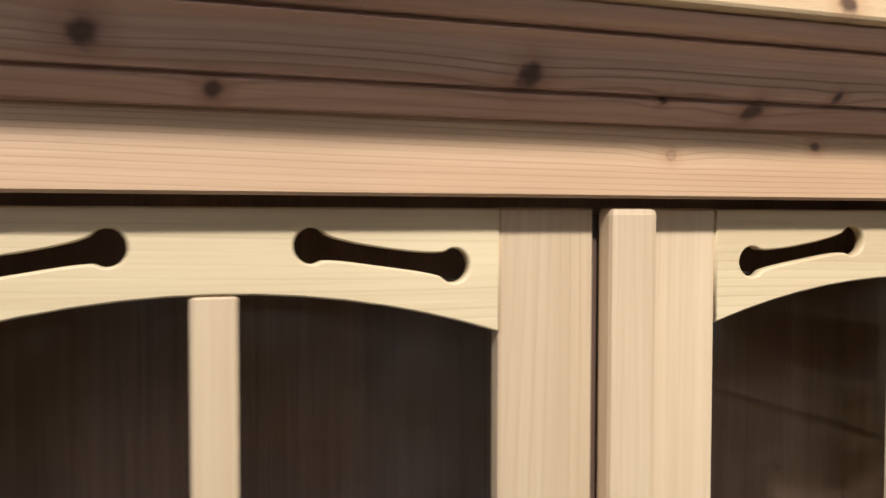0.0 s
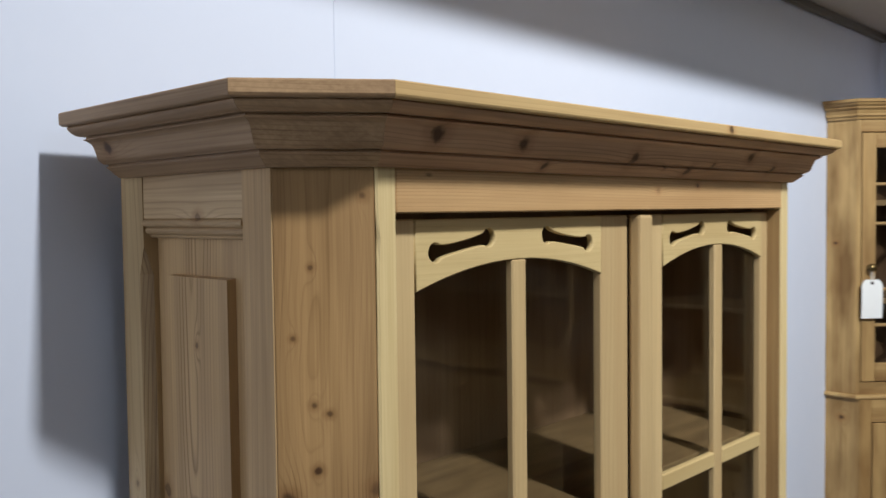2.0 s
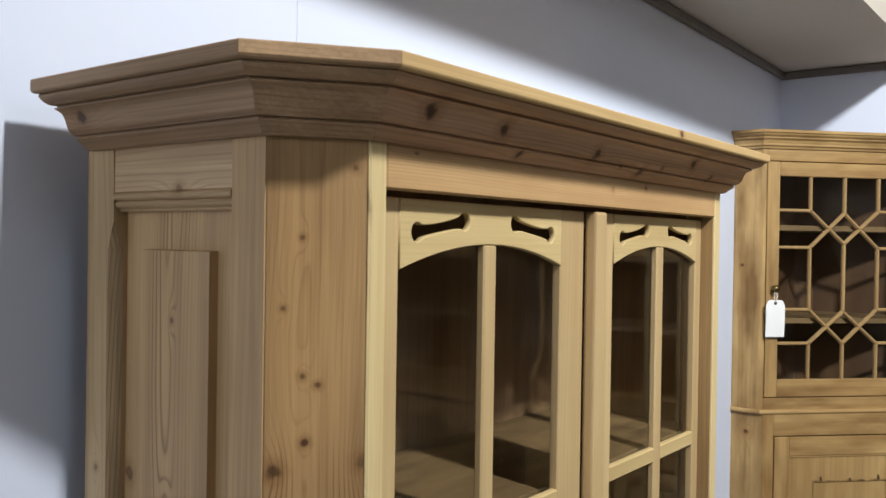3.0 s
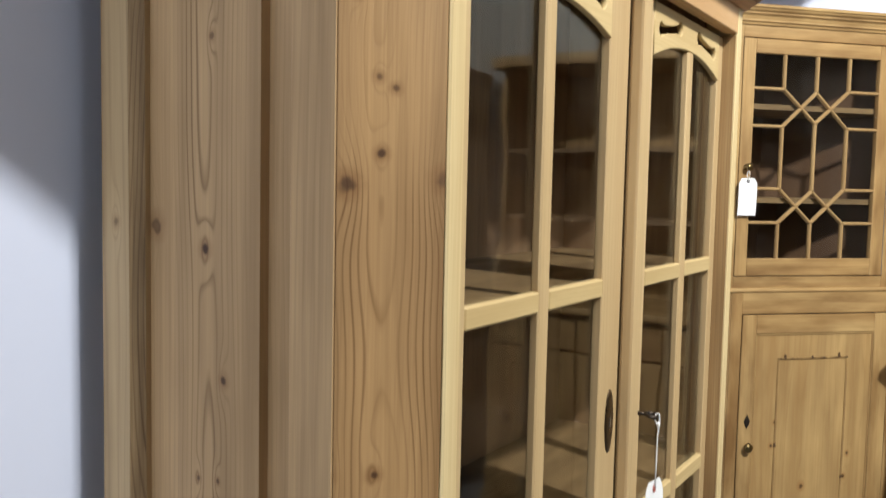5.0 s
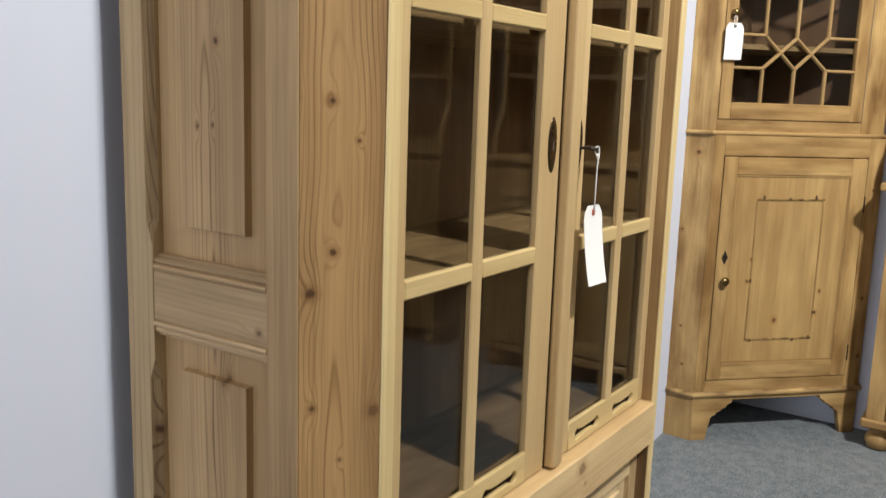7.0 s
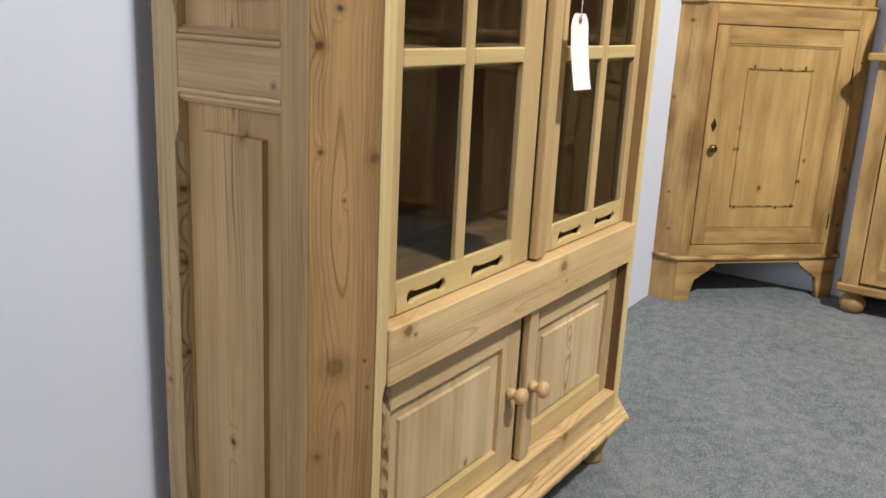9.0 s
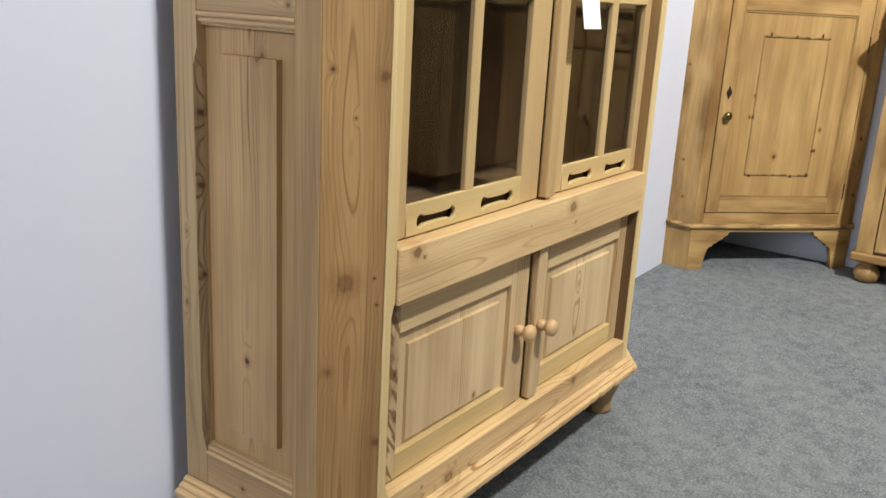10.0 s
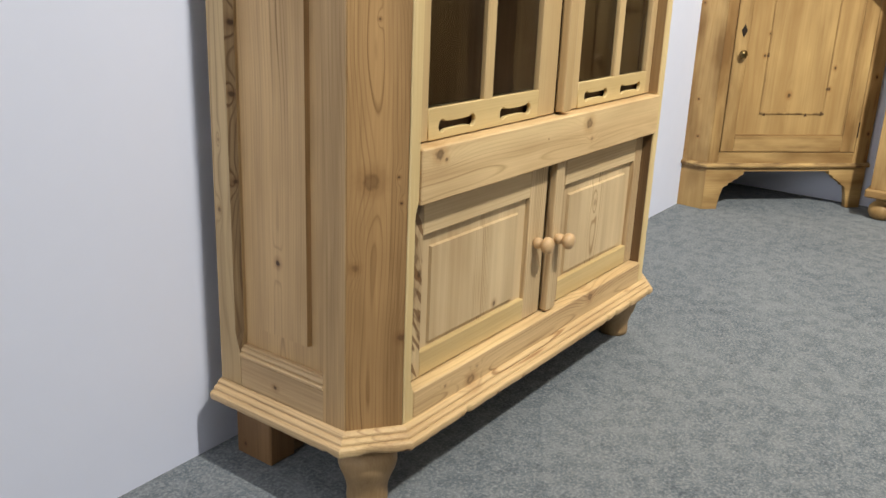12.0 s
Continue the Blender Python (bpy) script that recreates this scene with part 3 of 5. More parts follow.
structure("ceiling_high", box(ROOM_W - 0.1, NICHE + 0.1, ROOM_S - 0.1, ROOM_N + 0.1, HALL_H, HALL_H + 0.1, 0), HALLWALL, "high grey ceiling of the showroom hall", "ceiling")
structure("wall_over_ceiling", box(ROOM_W, NICHE, EDGE + 0.01, EDGE + 0.1, ROOM_H + 0.2, HALL_H, 0), HALLWALL, "grey painted wall above the low ceiling", "wall")
def north(x):
    return 0.382 + 0.0211 * (x + 0.62)


def along_north(x0, x1, d0, d1, z0, z1, bevel=0.0):
    return prism([(x0, north(x0) + d0), (x1, north(x1) + d0), (x1, north(x1) + d1), (x0, north(x0) + d1)], z0, z1, "z", bevel)


structure("wall_north", along_north(ROOM_W - 0.1, -0.1832, 0.0, 0.2, 0.0, ROOM_H, 0.0008), WALL, "smooth white painted board wall", "wall")
structure("wall_north_board", along_north(-0.1828, NICHE + 0.1, 0.0, 0.2, 0.0, ROOM_H, 0.0008), WALL, "smooth white painted board wall beyond a fine joint", "wall")
south = box(ROOM_W - 0.1, -2.1, ROOM_S - 0.1, ROOM_S, 0.0, HALL_H, 0)
for x0, x1, z0, z1 in ((-0.1, NICHE + 0.1, 0.0, HALL_H), (-2.1, -0.1, 0.0, 3.25), (-2.1, -0.1, 4.55, HALL_H)):
    box(x0, x1, ROOM_S - 0.1, ROOM_S, z0, z1, 0, south)
structure("wall_south", south, HALLWALL, "dull grey far wall with a high opening for an added fill lamp", "wall")
west = box(ROOM_W - 0.1, ROOM_W, ROOM_S, -0.90, 0.0, HALL_H, 0)
for y0, y1, z0, z1 in ((0.38, ROOM_N, 0.0, HALL_H), (-0.90, 0.38, 0.0, 1.60), (-0.90, 0.38, 2.90, HALL_H)):
    box(ROOM_W - 0.1, ROOM_W, y0, y1, z0, z1, 0, west)
structure("wall_west", west, HALLWALL, "dull grey side wall of the hall with an opening for an added fill lamp", "wall")
# window made up round the west fill lamp, out of view
win = structure("window_2", box(ROOM_W - 0.08, ROOM_W - 0.02, -0.90, -0.84, 1.60, 2.90, 0.004), STEEL, "made-up white framed side window out of view, round a fill lamp", "window")
part("window_frame", box(ROOM_W - 0.08, ROOM_W - 0.02, 0.32, 0.38, 1.60, 2.90, 0.004), STEEL, win)
part("window_frame", box(ROOM_W - 0.08, ROOM_W - 0.02, -0.84, 0.32, 2.84, 2.90, 0.004), STEEL, win)
part("window_sill", box(ROOM_W - 0.10, ROOM_W + 0.04, -0.84, 0.32, 1.60, 1.64, 0.004), STEEL, win)
side_pane = part("pane", box(ROOM_W - 0.052, ROOM_W - 0.048, -0.84, 0.32, 1.64, 2.84, 0), GLASS, win)
side_pane.visible_shadow = False
# likewise a made-up window round the fill lamp in the far wall
win = structure("window_1", box(-2.1, -2.04, ROOM_S - 0.08, ROOM_S - 0.02, 3.25, 4.55, 0.004), STEEL, "made-up white framed high window out of view, round a fill lamp", "window")
part("window_frame", box(-0.16, -0.1, ROOM_S - 0.08, ROOM_S - 0.02, 3.25, 4.55, 0.004), STEEL, win)
part("window_frame", box(-2.04, -0.16, ROOM_S - 0.08, ROOM_S - 0.02, 4.49, 4.55, 0.004), STEEL, win)
part("window_sill", box(-2.04, -0.16, ROOM_S - 0.10, ROOM_S + 0.04, 3.25, 3.29, 0.004), STEEL, win)
pane_w = part("pane", box(-2.04, -0.16, ROOM_S - 0.052, ROOM_S - 0.048, 3.29, 4.49, 0), GLASS, win)
pane_w.visible_shadow = False
structure("wall_east_corner", box(ROOM_E, NICHE + 0.1, -0.183, ROOM_N, 0.0, ROOM_H, 0), WALL, "white painted wall in the corner beside the cupboard", "wall")
structure("wall_east", box(NICHE, NICHE + 0.1, ROOM_S, -0.183, 0.0, HALL_H, 0), HALLWALL, "dull grey side wall behind the dressers", "wall")
structure("trim_north", along_north(ROOM_W, ROOM_E, -0.02, -0.002, ROOM_H - 0.028, ROOM_H - 0.002, 0.004), DARKLINE, "thin dark strip between wall and ceiling", "trim")
structure("trim_east", box(ROOM_E - 0.02, ROOM_E - 0.002, EDGE, ROOM_N - 0.02, ROOM_H - 0.028, ROOM_H - 0.002, 0.004), DARKLINE, "thin dark strip between wall and ceiling", "trim")

# ---- the glazed display cabinet ----
BODY_Z0, BODY_Z1 = 0.185, 1.7630
cabinet = thing("display_cabinet", "stripped pine display cabinet with canted corners and glazed doors", "cabinet", pose(0, 0, -SINK) @ Matrix.Diagonal((1, 1, TALL, 1)))


def side_of_cabinet(s):
    """One panelled side; s is -1 for x < 0 and 1 for x > 0."""
    X, INNER, OUTSET = 0.53, 0.2965, 0.1035

    def bx(out0, out1, *rest):
        x0, x1 = sorted((s * out0, s * out1))
        return box(x0, x1, *rest)

    side = part("side_panel", bx(X - 0.028, X - 0.017, 0.06, 0.345, BODY_Z0, 1.8155, 0.001), WOOD_PANEL, cabinet, "grey-brown pine side with two fielded panels")
    # rear upright with stopped chamfers on its inner edge
    up = bmesh.new()
    zs = [(BODY_Z0, 0.0), (0.265, 0.0), (0.30, 0.010), (0.872, 0.010), (0.90, 0.0), (1.045, 0.0), (1.075, 0.010), (1.655, 0.010), (1.685, 0.0), (BODY_Z1, 0.0)]
    rows = []
    for z, ch in zs:
        plan = [(X, 0.346), (X, INNER + ch), (X - 0.001 - ch, INNER), (X - 0.017, INNER), (X - 0.017, 0.346)]
        rows.append([up.verts.new((s * px, py, z)) for px, py in plan])
    for a, b in zip(rows, rows[1:]):
        for i in range(5):
            j = (i + 1) % 5
            up.faces.new((a[i], a[j], b[j], b[i]))
    up.faces.new(rows[0])
    up.faces.new(rows[-1][::-1])
    stile = part("stile", up, WOOD_REAR, side)
    stile.data.materials.append(WOOD_CHAMFER)
    for face in stile.data.polygons:
        if abs(face.normal.x) > 0.2 and face.normal.y < -0.2:
            face.material_index = 1
    part("stile", bx(X - 0.017, X, 0.057, OUTSET, BODY_Z0, BODY_Z1, 0.0005), WOOD_SIDE, side)
    for z0, z1 in ((BODY_Z0, 0.2565), (0.9515, 1.0125), (1.716, BODY_Z1)):
        part("rail", bx(X - 0.017, X - 0.0008, OUTSET, INNER, z0, z1, 0.0004), WOOD_SIDE_H, side)
    # small ogee mouldings at the ends of the panels
    for z, up_ in ((0.2565, 1), (0.9515, -1), (1.0125, 1), (1.716, -1)):
        prof = [(-0.004, 0), (0.0118, 0.0), (0.0108, 0.0008), (0.0134, 0.0018), (0.0148, 0.0038), (0.0148, 0.0056), (0.0134, 0.0076), (0.0100, 0.0088), (0.0088, 0.0094), (0.0102, 0.0104), (0.0110, 0.0124), (0.0102, 0.0148), (0.0074, 0.0168), (0.0050, 0.0176), (0.0056, 0.0190), (0.0040, 0.0205), (-0.004, 0.0205)]
        pts = [((X - 0.013 + o) * s, z + up_ * h) for o, h in prof]
        m = bmesh.new()
        ra = [m.verts.new((x, OUTSET, zz)) for x, zz in pts]
        rb = [m.verts.new((x, INNER, zz)) for x, zz in pts]
        for i in range(len(pts) - 1):
            m.faces.new((ra[i], ra[i + 1], rb[i + 1], rb[i]))
        m.faces.new(ra)
        m.faces.new(rb[::-1])
        part("moulding", m, WOOD_SIDE_H, side)
    for z0, z1 in ((1.070, 1.657), (0.317, 0.895)):
        f = bmesh.new()
        y0, y1 = 0.143, 0.257
        lo = [f.verts.new((s * (X - 0.0175), y, z)) for y, z in ((y0, z0), (y1, z0), (y1, z1), (y0, z1))]
        e = 0.0012
        hi = [f.verts.new((s * (X - 0.0075), y, z)) for y, z in ((y0 + e, z0 + e), (y1 - e, z0 + e), (y1 - e, z1 - e), (y0 + e, z1 - e))]
        f.faces.new(hi)
        for i in range(4):
            j = (i + 1) % 4
            f.faces.new((lo[i], lo[j], hi[j], hi[i]))
        f.faces.new(lo[::-1])
        part("raised_panel", f, WOOD_PANEL, side)


def worn_strip(s, steps, rng):
    """The pale upright beside the doors, its outer edge planed unevenly and nicked."""
    bm = bmesh.new()
    rows, lean = [], 0.0
    for k in range(steps + 1):
        z = BODY_Z0 + (BODY_Z1 - BODY_Z0) * k / steps
        lean = 0.75 * lean + rng.uniform(-0.0004, 0.0004)
        nick = 0.0018 if rng.random() < 0.06 else 0.0
        out = 0.4552 + lean - nick
        inn = 0.438 if s < 0 and 0.2545 < z < 0.556 else 0.431
        plan = [(inn, 0.05), (inn, 0.0), (inn + 0.0015, -0.0015), (out - 0.002, -0.0015), (out, 0.0004 + nick), (0.4546, 0.05)]
        rows.append([bm.verts.new((s * x, y, z)) for x, y in plan])
    for a, b in zip(rows, rows[1:]):
        for i in range(6):
            bm.faces.new((a[i], a[(i + 1) % 6], b[(i + 1) % 6], b[i]))
    bm.faces.new(rows[0])
    bm.faces.new(rows[-1][::-1])
    return bm


for s in (-1, 1):
    side_of_cabinet(s)
    plan = [(s * 0.53, 0.0565), (s * 0.4555, 0.0), (s * 0.4555, 0.018), (s * 0.512, 0.0595)]
    part("canted_board", prism(plan, BODY_Z0, BODY_Z1, "z", 0.0015), WOOD_CANT if s < 0 else WOOD_CANT_R, cabinet, "orange-brown knotty pine corner board")
    part("corner_strip", worn_strip(s, 70, random.Random(31 + s)), WOOD_STRIP, cabinet, "pale new pine edge strip")
# dark strip added behind the lower slots so that they show black
part("door_stop", box(-0.4300, 0.4300, 0.038, 0.0505, 0.646, 0.6855, 0.001), WOOD_DARK, cabinet)
part("jamb", box(0.4290, 0.4306, 0.002, 0.05, 0.2525, 0.558, 0), WOOD_JAMB, cabinet, "dark old pine door jamb")
part("jamb", box(0.4290, 0.4306, 0.002, 0.05, 0.647, 1.7165, 0), WOOD_JAMB_UP, cabinet, "brown old pine door jamb")

part("top_rail", box(-0.4305, 0.4305, -0.001, 0.019, 1.7186, BODY_Z1, 0.0015), WOOD_FASCIA, cabinet)
part("middle_rail", box(-0.4305, 0.4305, -0.006, 0.05, 0.560, 0.645, 0.002), WOOD_RAIL, cabinet, "honey pine rail with grey knots")
part("bottom_rail", box(-0.4305, 0.4305, -0.002, 0.05, BODY_Z0, 0.252, 0.002), WOOD_BASE, cabinet)
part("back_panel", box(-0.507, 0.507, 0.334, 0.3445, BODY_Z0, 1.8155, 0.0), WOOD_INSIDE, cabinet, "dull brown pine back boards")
PLAN_IN = [(-0.505, 0.333), (-0.505, 0.078), (-0.43, 0.052), (0.43, 0.052), (0.505, 0.078), (0.505, 0.333)]
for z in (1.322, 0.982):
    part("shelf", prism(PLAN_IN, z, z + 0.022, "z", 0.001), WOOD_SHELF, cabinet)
# thin brown sheets added over the inner walls to dim the interior
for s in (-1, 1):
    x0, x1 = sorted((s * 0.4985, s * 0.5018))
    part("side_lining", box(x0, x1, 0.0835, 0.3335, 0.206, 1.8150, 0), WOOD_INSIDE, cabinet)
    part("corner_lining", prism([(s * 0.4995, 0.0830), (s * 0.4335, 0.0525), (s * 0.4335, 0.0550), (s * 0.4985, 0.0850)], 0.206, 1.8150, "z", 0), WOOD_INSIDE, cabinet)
part("cupboard_floor", prism(PLAN_IN, 0.600, 0.622, "z", 0.001), WOOD_LOW_DIM, cabinet)
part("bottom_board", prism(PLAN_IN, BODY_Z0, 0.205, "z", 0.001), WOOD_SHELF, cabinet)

OUTER = [(-0.53, 0.345), (-0.53, 0.0565), (-0.455, 0.0), (0.455, 0.0), (0.53, 0.0565), (0.53, 0.345)]
HEAD = [(-0.53, 0.333)] + OUTER[1:-1] + [(0.53, 0.333)]


def ogee(points, per=4):
    out = []
    for i in range(len(points) - 1):
        p0, p1, p2, p3 = (points[max(0, min(len(points) - 1, i + k))] for k in (-1, 0, 1, 2))
        for k in range(per):
            t = k / per
            out.append(tuple(0.5 * ((2 * b) + (-a + c) * t + (2 * a - 5 * b + 4 * c - d) * t * t + (-a + 3 * b - 3 * c + d) * t ** 3) for a, b, c, d in zip(p0, p1, p2, p3)))
    out.append(points[-1])
    return out


CORNICE = ([(-0.004, 1.8135), (-0.004, 1.7608), (0.0085, 1.7612), (0.0105, 1.7630)] + ogee([(0.0125, 1.7645), (0.0185, 1.7692), (0.0220, 1.7718)], 4)
           + [(0.0222, 1.7728), (0.0200, 1.7732), (0.0200, 1.7752), (0.0262, 1.7756)] + ogee([(0.0262, 1.7760), (0.0315, 1.7805), (0.0345, 1.7890), (0.0385, 1.7965), (0.0455, 1.8002)], 4)
           + [(0.0474, 1.8004), (0.0474, 1.8014), (0.0440, 1.8018), (0.0440, 1.8038), (0.0532, 1.8040)] + ogee([(0.0532, 1.8043), (0.0585, 1.8064), (0.0630, 1.8098), (0.0645, 1.8122)], 3) + [(0.0635, 1.8135)])
LIP = [(-0.004, 1.8280), (-0.004, 1.8137), (0.0690, 1.8137), (0.0718, 1.8149), (0.0728, 1.8166), (0.0728, 1.8266), (0.0715, 1.8280)]
REACH = [1.0, 1.14, 1.0, 1.14, 1.0]


def mitred(path, i, profile, reach=None, gap=0.0):
    """One straight length of a moulding with true mitres at its ends; reach scales the overhang face by face."""
    bm = bmesh.new()
    pts = [Vector(p) for p in path]
    reach = reach or [1.0] * (len(pts) - 1)
    normals = []
    for p, q in zip(pts, pts[1:]):
        d = (q - p).normalized()
        normals.append(Vector((d.y, -d.x)))
    rows = []
    for k in (i, i + 1):
        near = [f for f in (k - 1, k) if 0 <= f < len(normals)]
        row = []
        for o, z in profile:
            if len(near) == 1:
                v = normals[near[0]] * o * reach[near[0]]
            else:
                n1, n2 = normals[near[0]], normals[near[1]]
                o1, o2 = o * reach[near[0]], o * reach[near[1]]
                det = n1.x * n2.y - n1.y * n2.x
                v = Vector(((o1 * n2.y - o2 * n1.y) / det, (n1.x * o2 - n2.x * o1) / det))
            if len(near) == 2:
                v = v + (pts[i + 1] - pts[i]).normalized() * (gap if k == i else -gap)
            row.append(bm.verts.new((pts[k].x + v.x, pts[k].y + v.y, z)))
        rows.append(row)
    r, t = rows
    n = len(profile)
    for k in range(n):
        bm.faces.new((r[k], r[(k + 1) % n], t[(k + 1) % n], t[k]))
    bm.faces.new(r[::-1])
    bm.faces.new(t)
    return bm


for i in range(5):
    part("cornice", mitred(HEAD, i, CORNICE, REACH, 0.00012), (WOOD_CORNICE_S, WOOD_CORNICE_C, WOOD_CORNICE_LIT, WOOD_CORNICE_C, WOOD_CORNICE_S)[i], cabinet, "brown pine ogee cornice with dark knots")
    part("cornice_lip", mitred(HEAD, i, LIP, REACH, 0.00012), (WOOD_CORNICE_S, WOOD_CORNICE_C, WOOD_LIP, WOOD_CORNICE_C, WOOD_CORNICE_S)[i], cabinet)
part("top_board", prism([(-0.5285, 0.344), (-0.5285, 0.06), (-0.455, 0.004), (0.455, 0.004), (0.5285, 0.06), (0.5285, 0.344)], 1.8166, 1.8268, "z", 0.0), WOOD_SHELF, cabinet)
BASE = [(-0.06, 0.170), (-0.06, 0.184), (0.0008, 0.184), (0.001, 0.2040), (0.006, 0.2035), (0.0105, 0.2000), (0.0115, 0.1970), (0.0095, 0.1960), (0.0155, 0.1950), (0.0195, 0.1925), (0.0205, 0.1895), (0.0185, 0.1885),
        (0.0245, 0.1875), (0.0282, 0.1845), (0.0288, 0.181), (0.0282, 0.175), (0.0255, 0.1705)]


def chipped(path, i, profile, pieces, rng):
    """A mitred moulding cut into short lengths whose lower lip is worn unevenly."""
    whole = mitred(path, i, profile)
    if pieces < 2:
        return whole
    whole.verts.ensure_lookup_table()
    n = len(profile)
    ends = [[Vector(v.co) for v in list(whole.verts)[k * n:(k + 1) * n]] for k in (0, 1)]
    whole.free()
    bm = bmesh.new()
    rows = []
    wear = 0.0
    for k in range(pieces + 1):
        t = k / pieces
        wear = 0.6 * wear + rng.uniform(-0.0007, 0.0007)
        nick = rng.random() < 0.07
        row = []
        for j in range(n):
            p = ends[0][j].lerp(ends[1][j], t)
            if j >= n - 4 and 0 < k < pieces:
                p.z += abs(wear) + (0.0025 if nick and j >= n - 2 else 0.0)
                p.y += (0.0025 if nick else 0.0) + abs(wear) * 0.6
            row.append(bm.verts.new(p))
        rows.append(row)
    for r, q in zip(rows, rows[1:]):
        for j in range(n):
            bm.faces.new((r[j], r[(j + 1) % n], q[(j + 1) % n], q[j]))
    bm.faces.new(rows[0][::-1])
    bm.faces.new(rows[-1])
    return bm


chips = random.Random(5)
for i in range(5):
    part("base_moulding", chipped(OUTER, i, BASE, (24, 8, 90, 8, 24)[i], chips), WOOD_BASE if i in (1, 2, 3) else WOOD_SIDE_H, cabinet, "reeded pine base moulding, chipped along its edge")

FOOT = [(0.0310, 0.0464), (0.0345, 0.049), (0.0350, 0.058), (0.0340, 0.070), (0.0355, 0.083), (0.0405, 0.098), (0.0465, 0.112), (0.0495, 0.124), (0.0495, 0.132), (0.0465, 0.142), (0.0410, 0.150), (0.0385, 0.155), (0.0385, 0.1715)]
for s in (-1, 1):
    part("turned_foot", lathe(FOOT, (s * 0.467, 0.063, 0.0)), WOOD_FOOT_SHADED, cabinet, "turned bulbous pine foot", True)
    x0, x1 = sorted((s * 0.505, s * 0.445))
    part("block_foot", box(x0, x1, 0.255, 0.343, 0.0464, 0.1705, 0.003), WOOD_BLOCK_SHADED, cabinet, "square rough pine block foot")
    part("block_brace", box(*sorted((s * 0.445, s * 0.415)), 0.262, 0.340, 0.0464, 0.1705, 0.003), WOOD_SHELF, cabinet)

FRONT, BACK, THIN = 0.022, 0.044, 0.0345
BAR1, BAR2 = (1.3275, 1.3505), (0.992, 1.0165)


def arch(xa, xb, z0, rise, n=14):
    return [(xa + (xb - xa) * i / n, z0 + rise * (1 - (2 * i / n - 1) ** 2)) for i in range(n + 1)]


def glazed_door(xa, xb, ga, gb, mid):
    """A glazed door between xa and xb with glass from ga to gb and its middle bar about mid."""
    z0, z1 = 0.6475, 1.7130
    door = part("glazed_door", box(xa, ga, FRONT, THIN, z0, z1, 0.0015), WOOD_PALE, cabinet, "new pine glazed door with an arched head and sawn slots, closed")
    part("stile", box(gb, xb, FRONT, THIN, z0, z1, 0.0015), WOOD_PALE, door)
    q = (gb - ga)
    top = [(gb, z1 - 0.0005), (ga, z1 - 0.0005)] + arch(ga, gb, 1.640, 0.026)
    h = [bone(ga + 0.0285, 1.6785, ga + 0.1105, 1.6915, 0.0100, 0.0050, -0.001), bone(ga + q - 0.1105, 1.6915, ga + q - 0.0285, 1.6795, 0.0100, 0.0050, -0.001)]
    part("arched_rail", cut_board(top, h, FRONT - 0.0012, FRONT + 0.0075), WOOD_PALE_H, door)
    low = [(ga, z0), (gb, z0), (gb, 0.6965), (ga, 0.6965)]
    h = [bone(ga + 0.036, 0.667, ga + 0.116, 0.667, 0.0098, 0.0055), bone(gb - 0.116, 0.667, gb - 0.036, 0.667, 0.0098, 0.0055)]
    part("bottom_rail", cut_board(low, h, FRONT - 0.0012, FRONT + 0.0075), WOOD_PALE_H, door)
    m0, m1 = mid - 0.0125, mid + 0.0125
    part("glazing_bar", box(m0, m1, FRONT - 0.0005, THIN - 0.002, 0.694, 1.666, 0.002), WOOD_PALE, door)
    for a, b in (BAR1, BAR2):
        part("glazing_bar", box(ga - 0.0005, m0, FRONT - 0.001, THIN - 0.003, a, b, 0.002), WOOD_PALE_H, door)
        part("glazing_bar", box(m1, gb + 0.0005, FRONT - 0.001, THIN - 0.003, a, b, 0.002), WOOD_PALE_H, door)
    for xl, xr in ((ga - 0.003, mid), (mid, gb + 0.003)):
        for zl, zr in ((0.69, 1.0), (1.0, 1.34), (1.34, 1.672)):
            p = part("pane", box(xl, xr, FRONT + 0.0078, FRONT + 0.0098, zl, zr, 0), GLASS, door, "clear old glass")
            p.visible_shadow = False
    return door


door_a = glazed_door(-0.4285, 0.0022, -0.385, -0.060, -0.222)
door_b = glazed_door(0.0125, 0.4285, 0.0905, 0.403, 0.256)
part("astragal", box(0.0045, 0.0360, 0.004, FRONT, 0.650, 1.7125, 0.004, seg=2), WOOD_PALE, door_b, "proud pine cover strip")
# dark strip standing in for the shade in the gap between the doors
part("keeper_strip", box(0.0028, 0.0118, FRONT + 0.004, BACK, 0.650, 1.7085, 0.0005), WOOD_DARK, door_b)


def escutcheon(x, z, parent):
    bm = bmesh.new()
    rings = []
    for k, (f, y) in enumerate(((1.0, FRONT), (1.0, FRONT - 0.0008), (0.86, FRONT - 0.0018), (0.62, FRONT - 0.0022))):
        rings.append([bm.verts.new((x + 0.0135 * f * math.cos(2 * math.pi * i / 24), y, z + 0.041 * f * math.sin(2 * math.pi * i / 24))) for i in range(24)])
    for a, b in zip(rings, rings[1:]):
        for i in range(24):
            bm.faces.new((a[i], a[(i + 1) % 24], b[(i + 1) % 24], b[i]))
    bm.faces.new(rings[0][::-1])
    bm.faces.new(rings[-1])
    part("escutcheon", bm, BRASS_DARK, parent, "dark brass oval escutcheon", True)


BRASS_DARK = plain("dark_brass", (0.10, 0.065, 0.035), 0.32, 0.9, 120.0, 0.5)
HOLE = plain("bright_worn_steel", (0.55, 0.55, 0.52), 0.3, 1.0, 90.0, 0.2)
escutcheon(-0.024, 1.166, door_a)
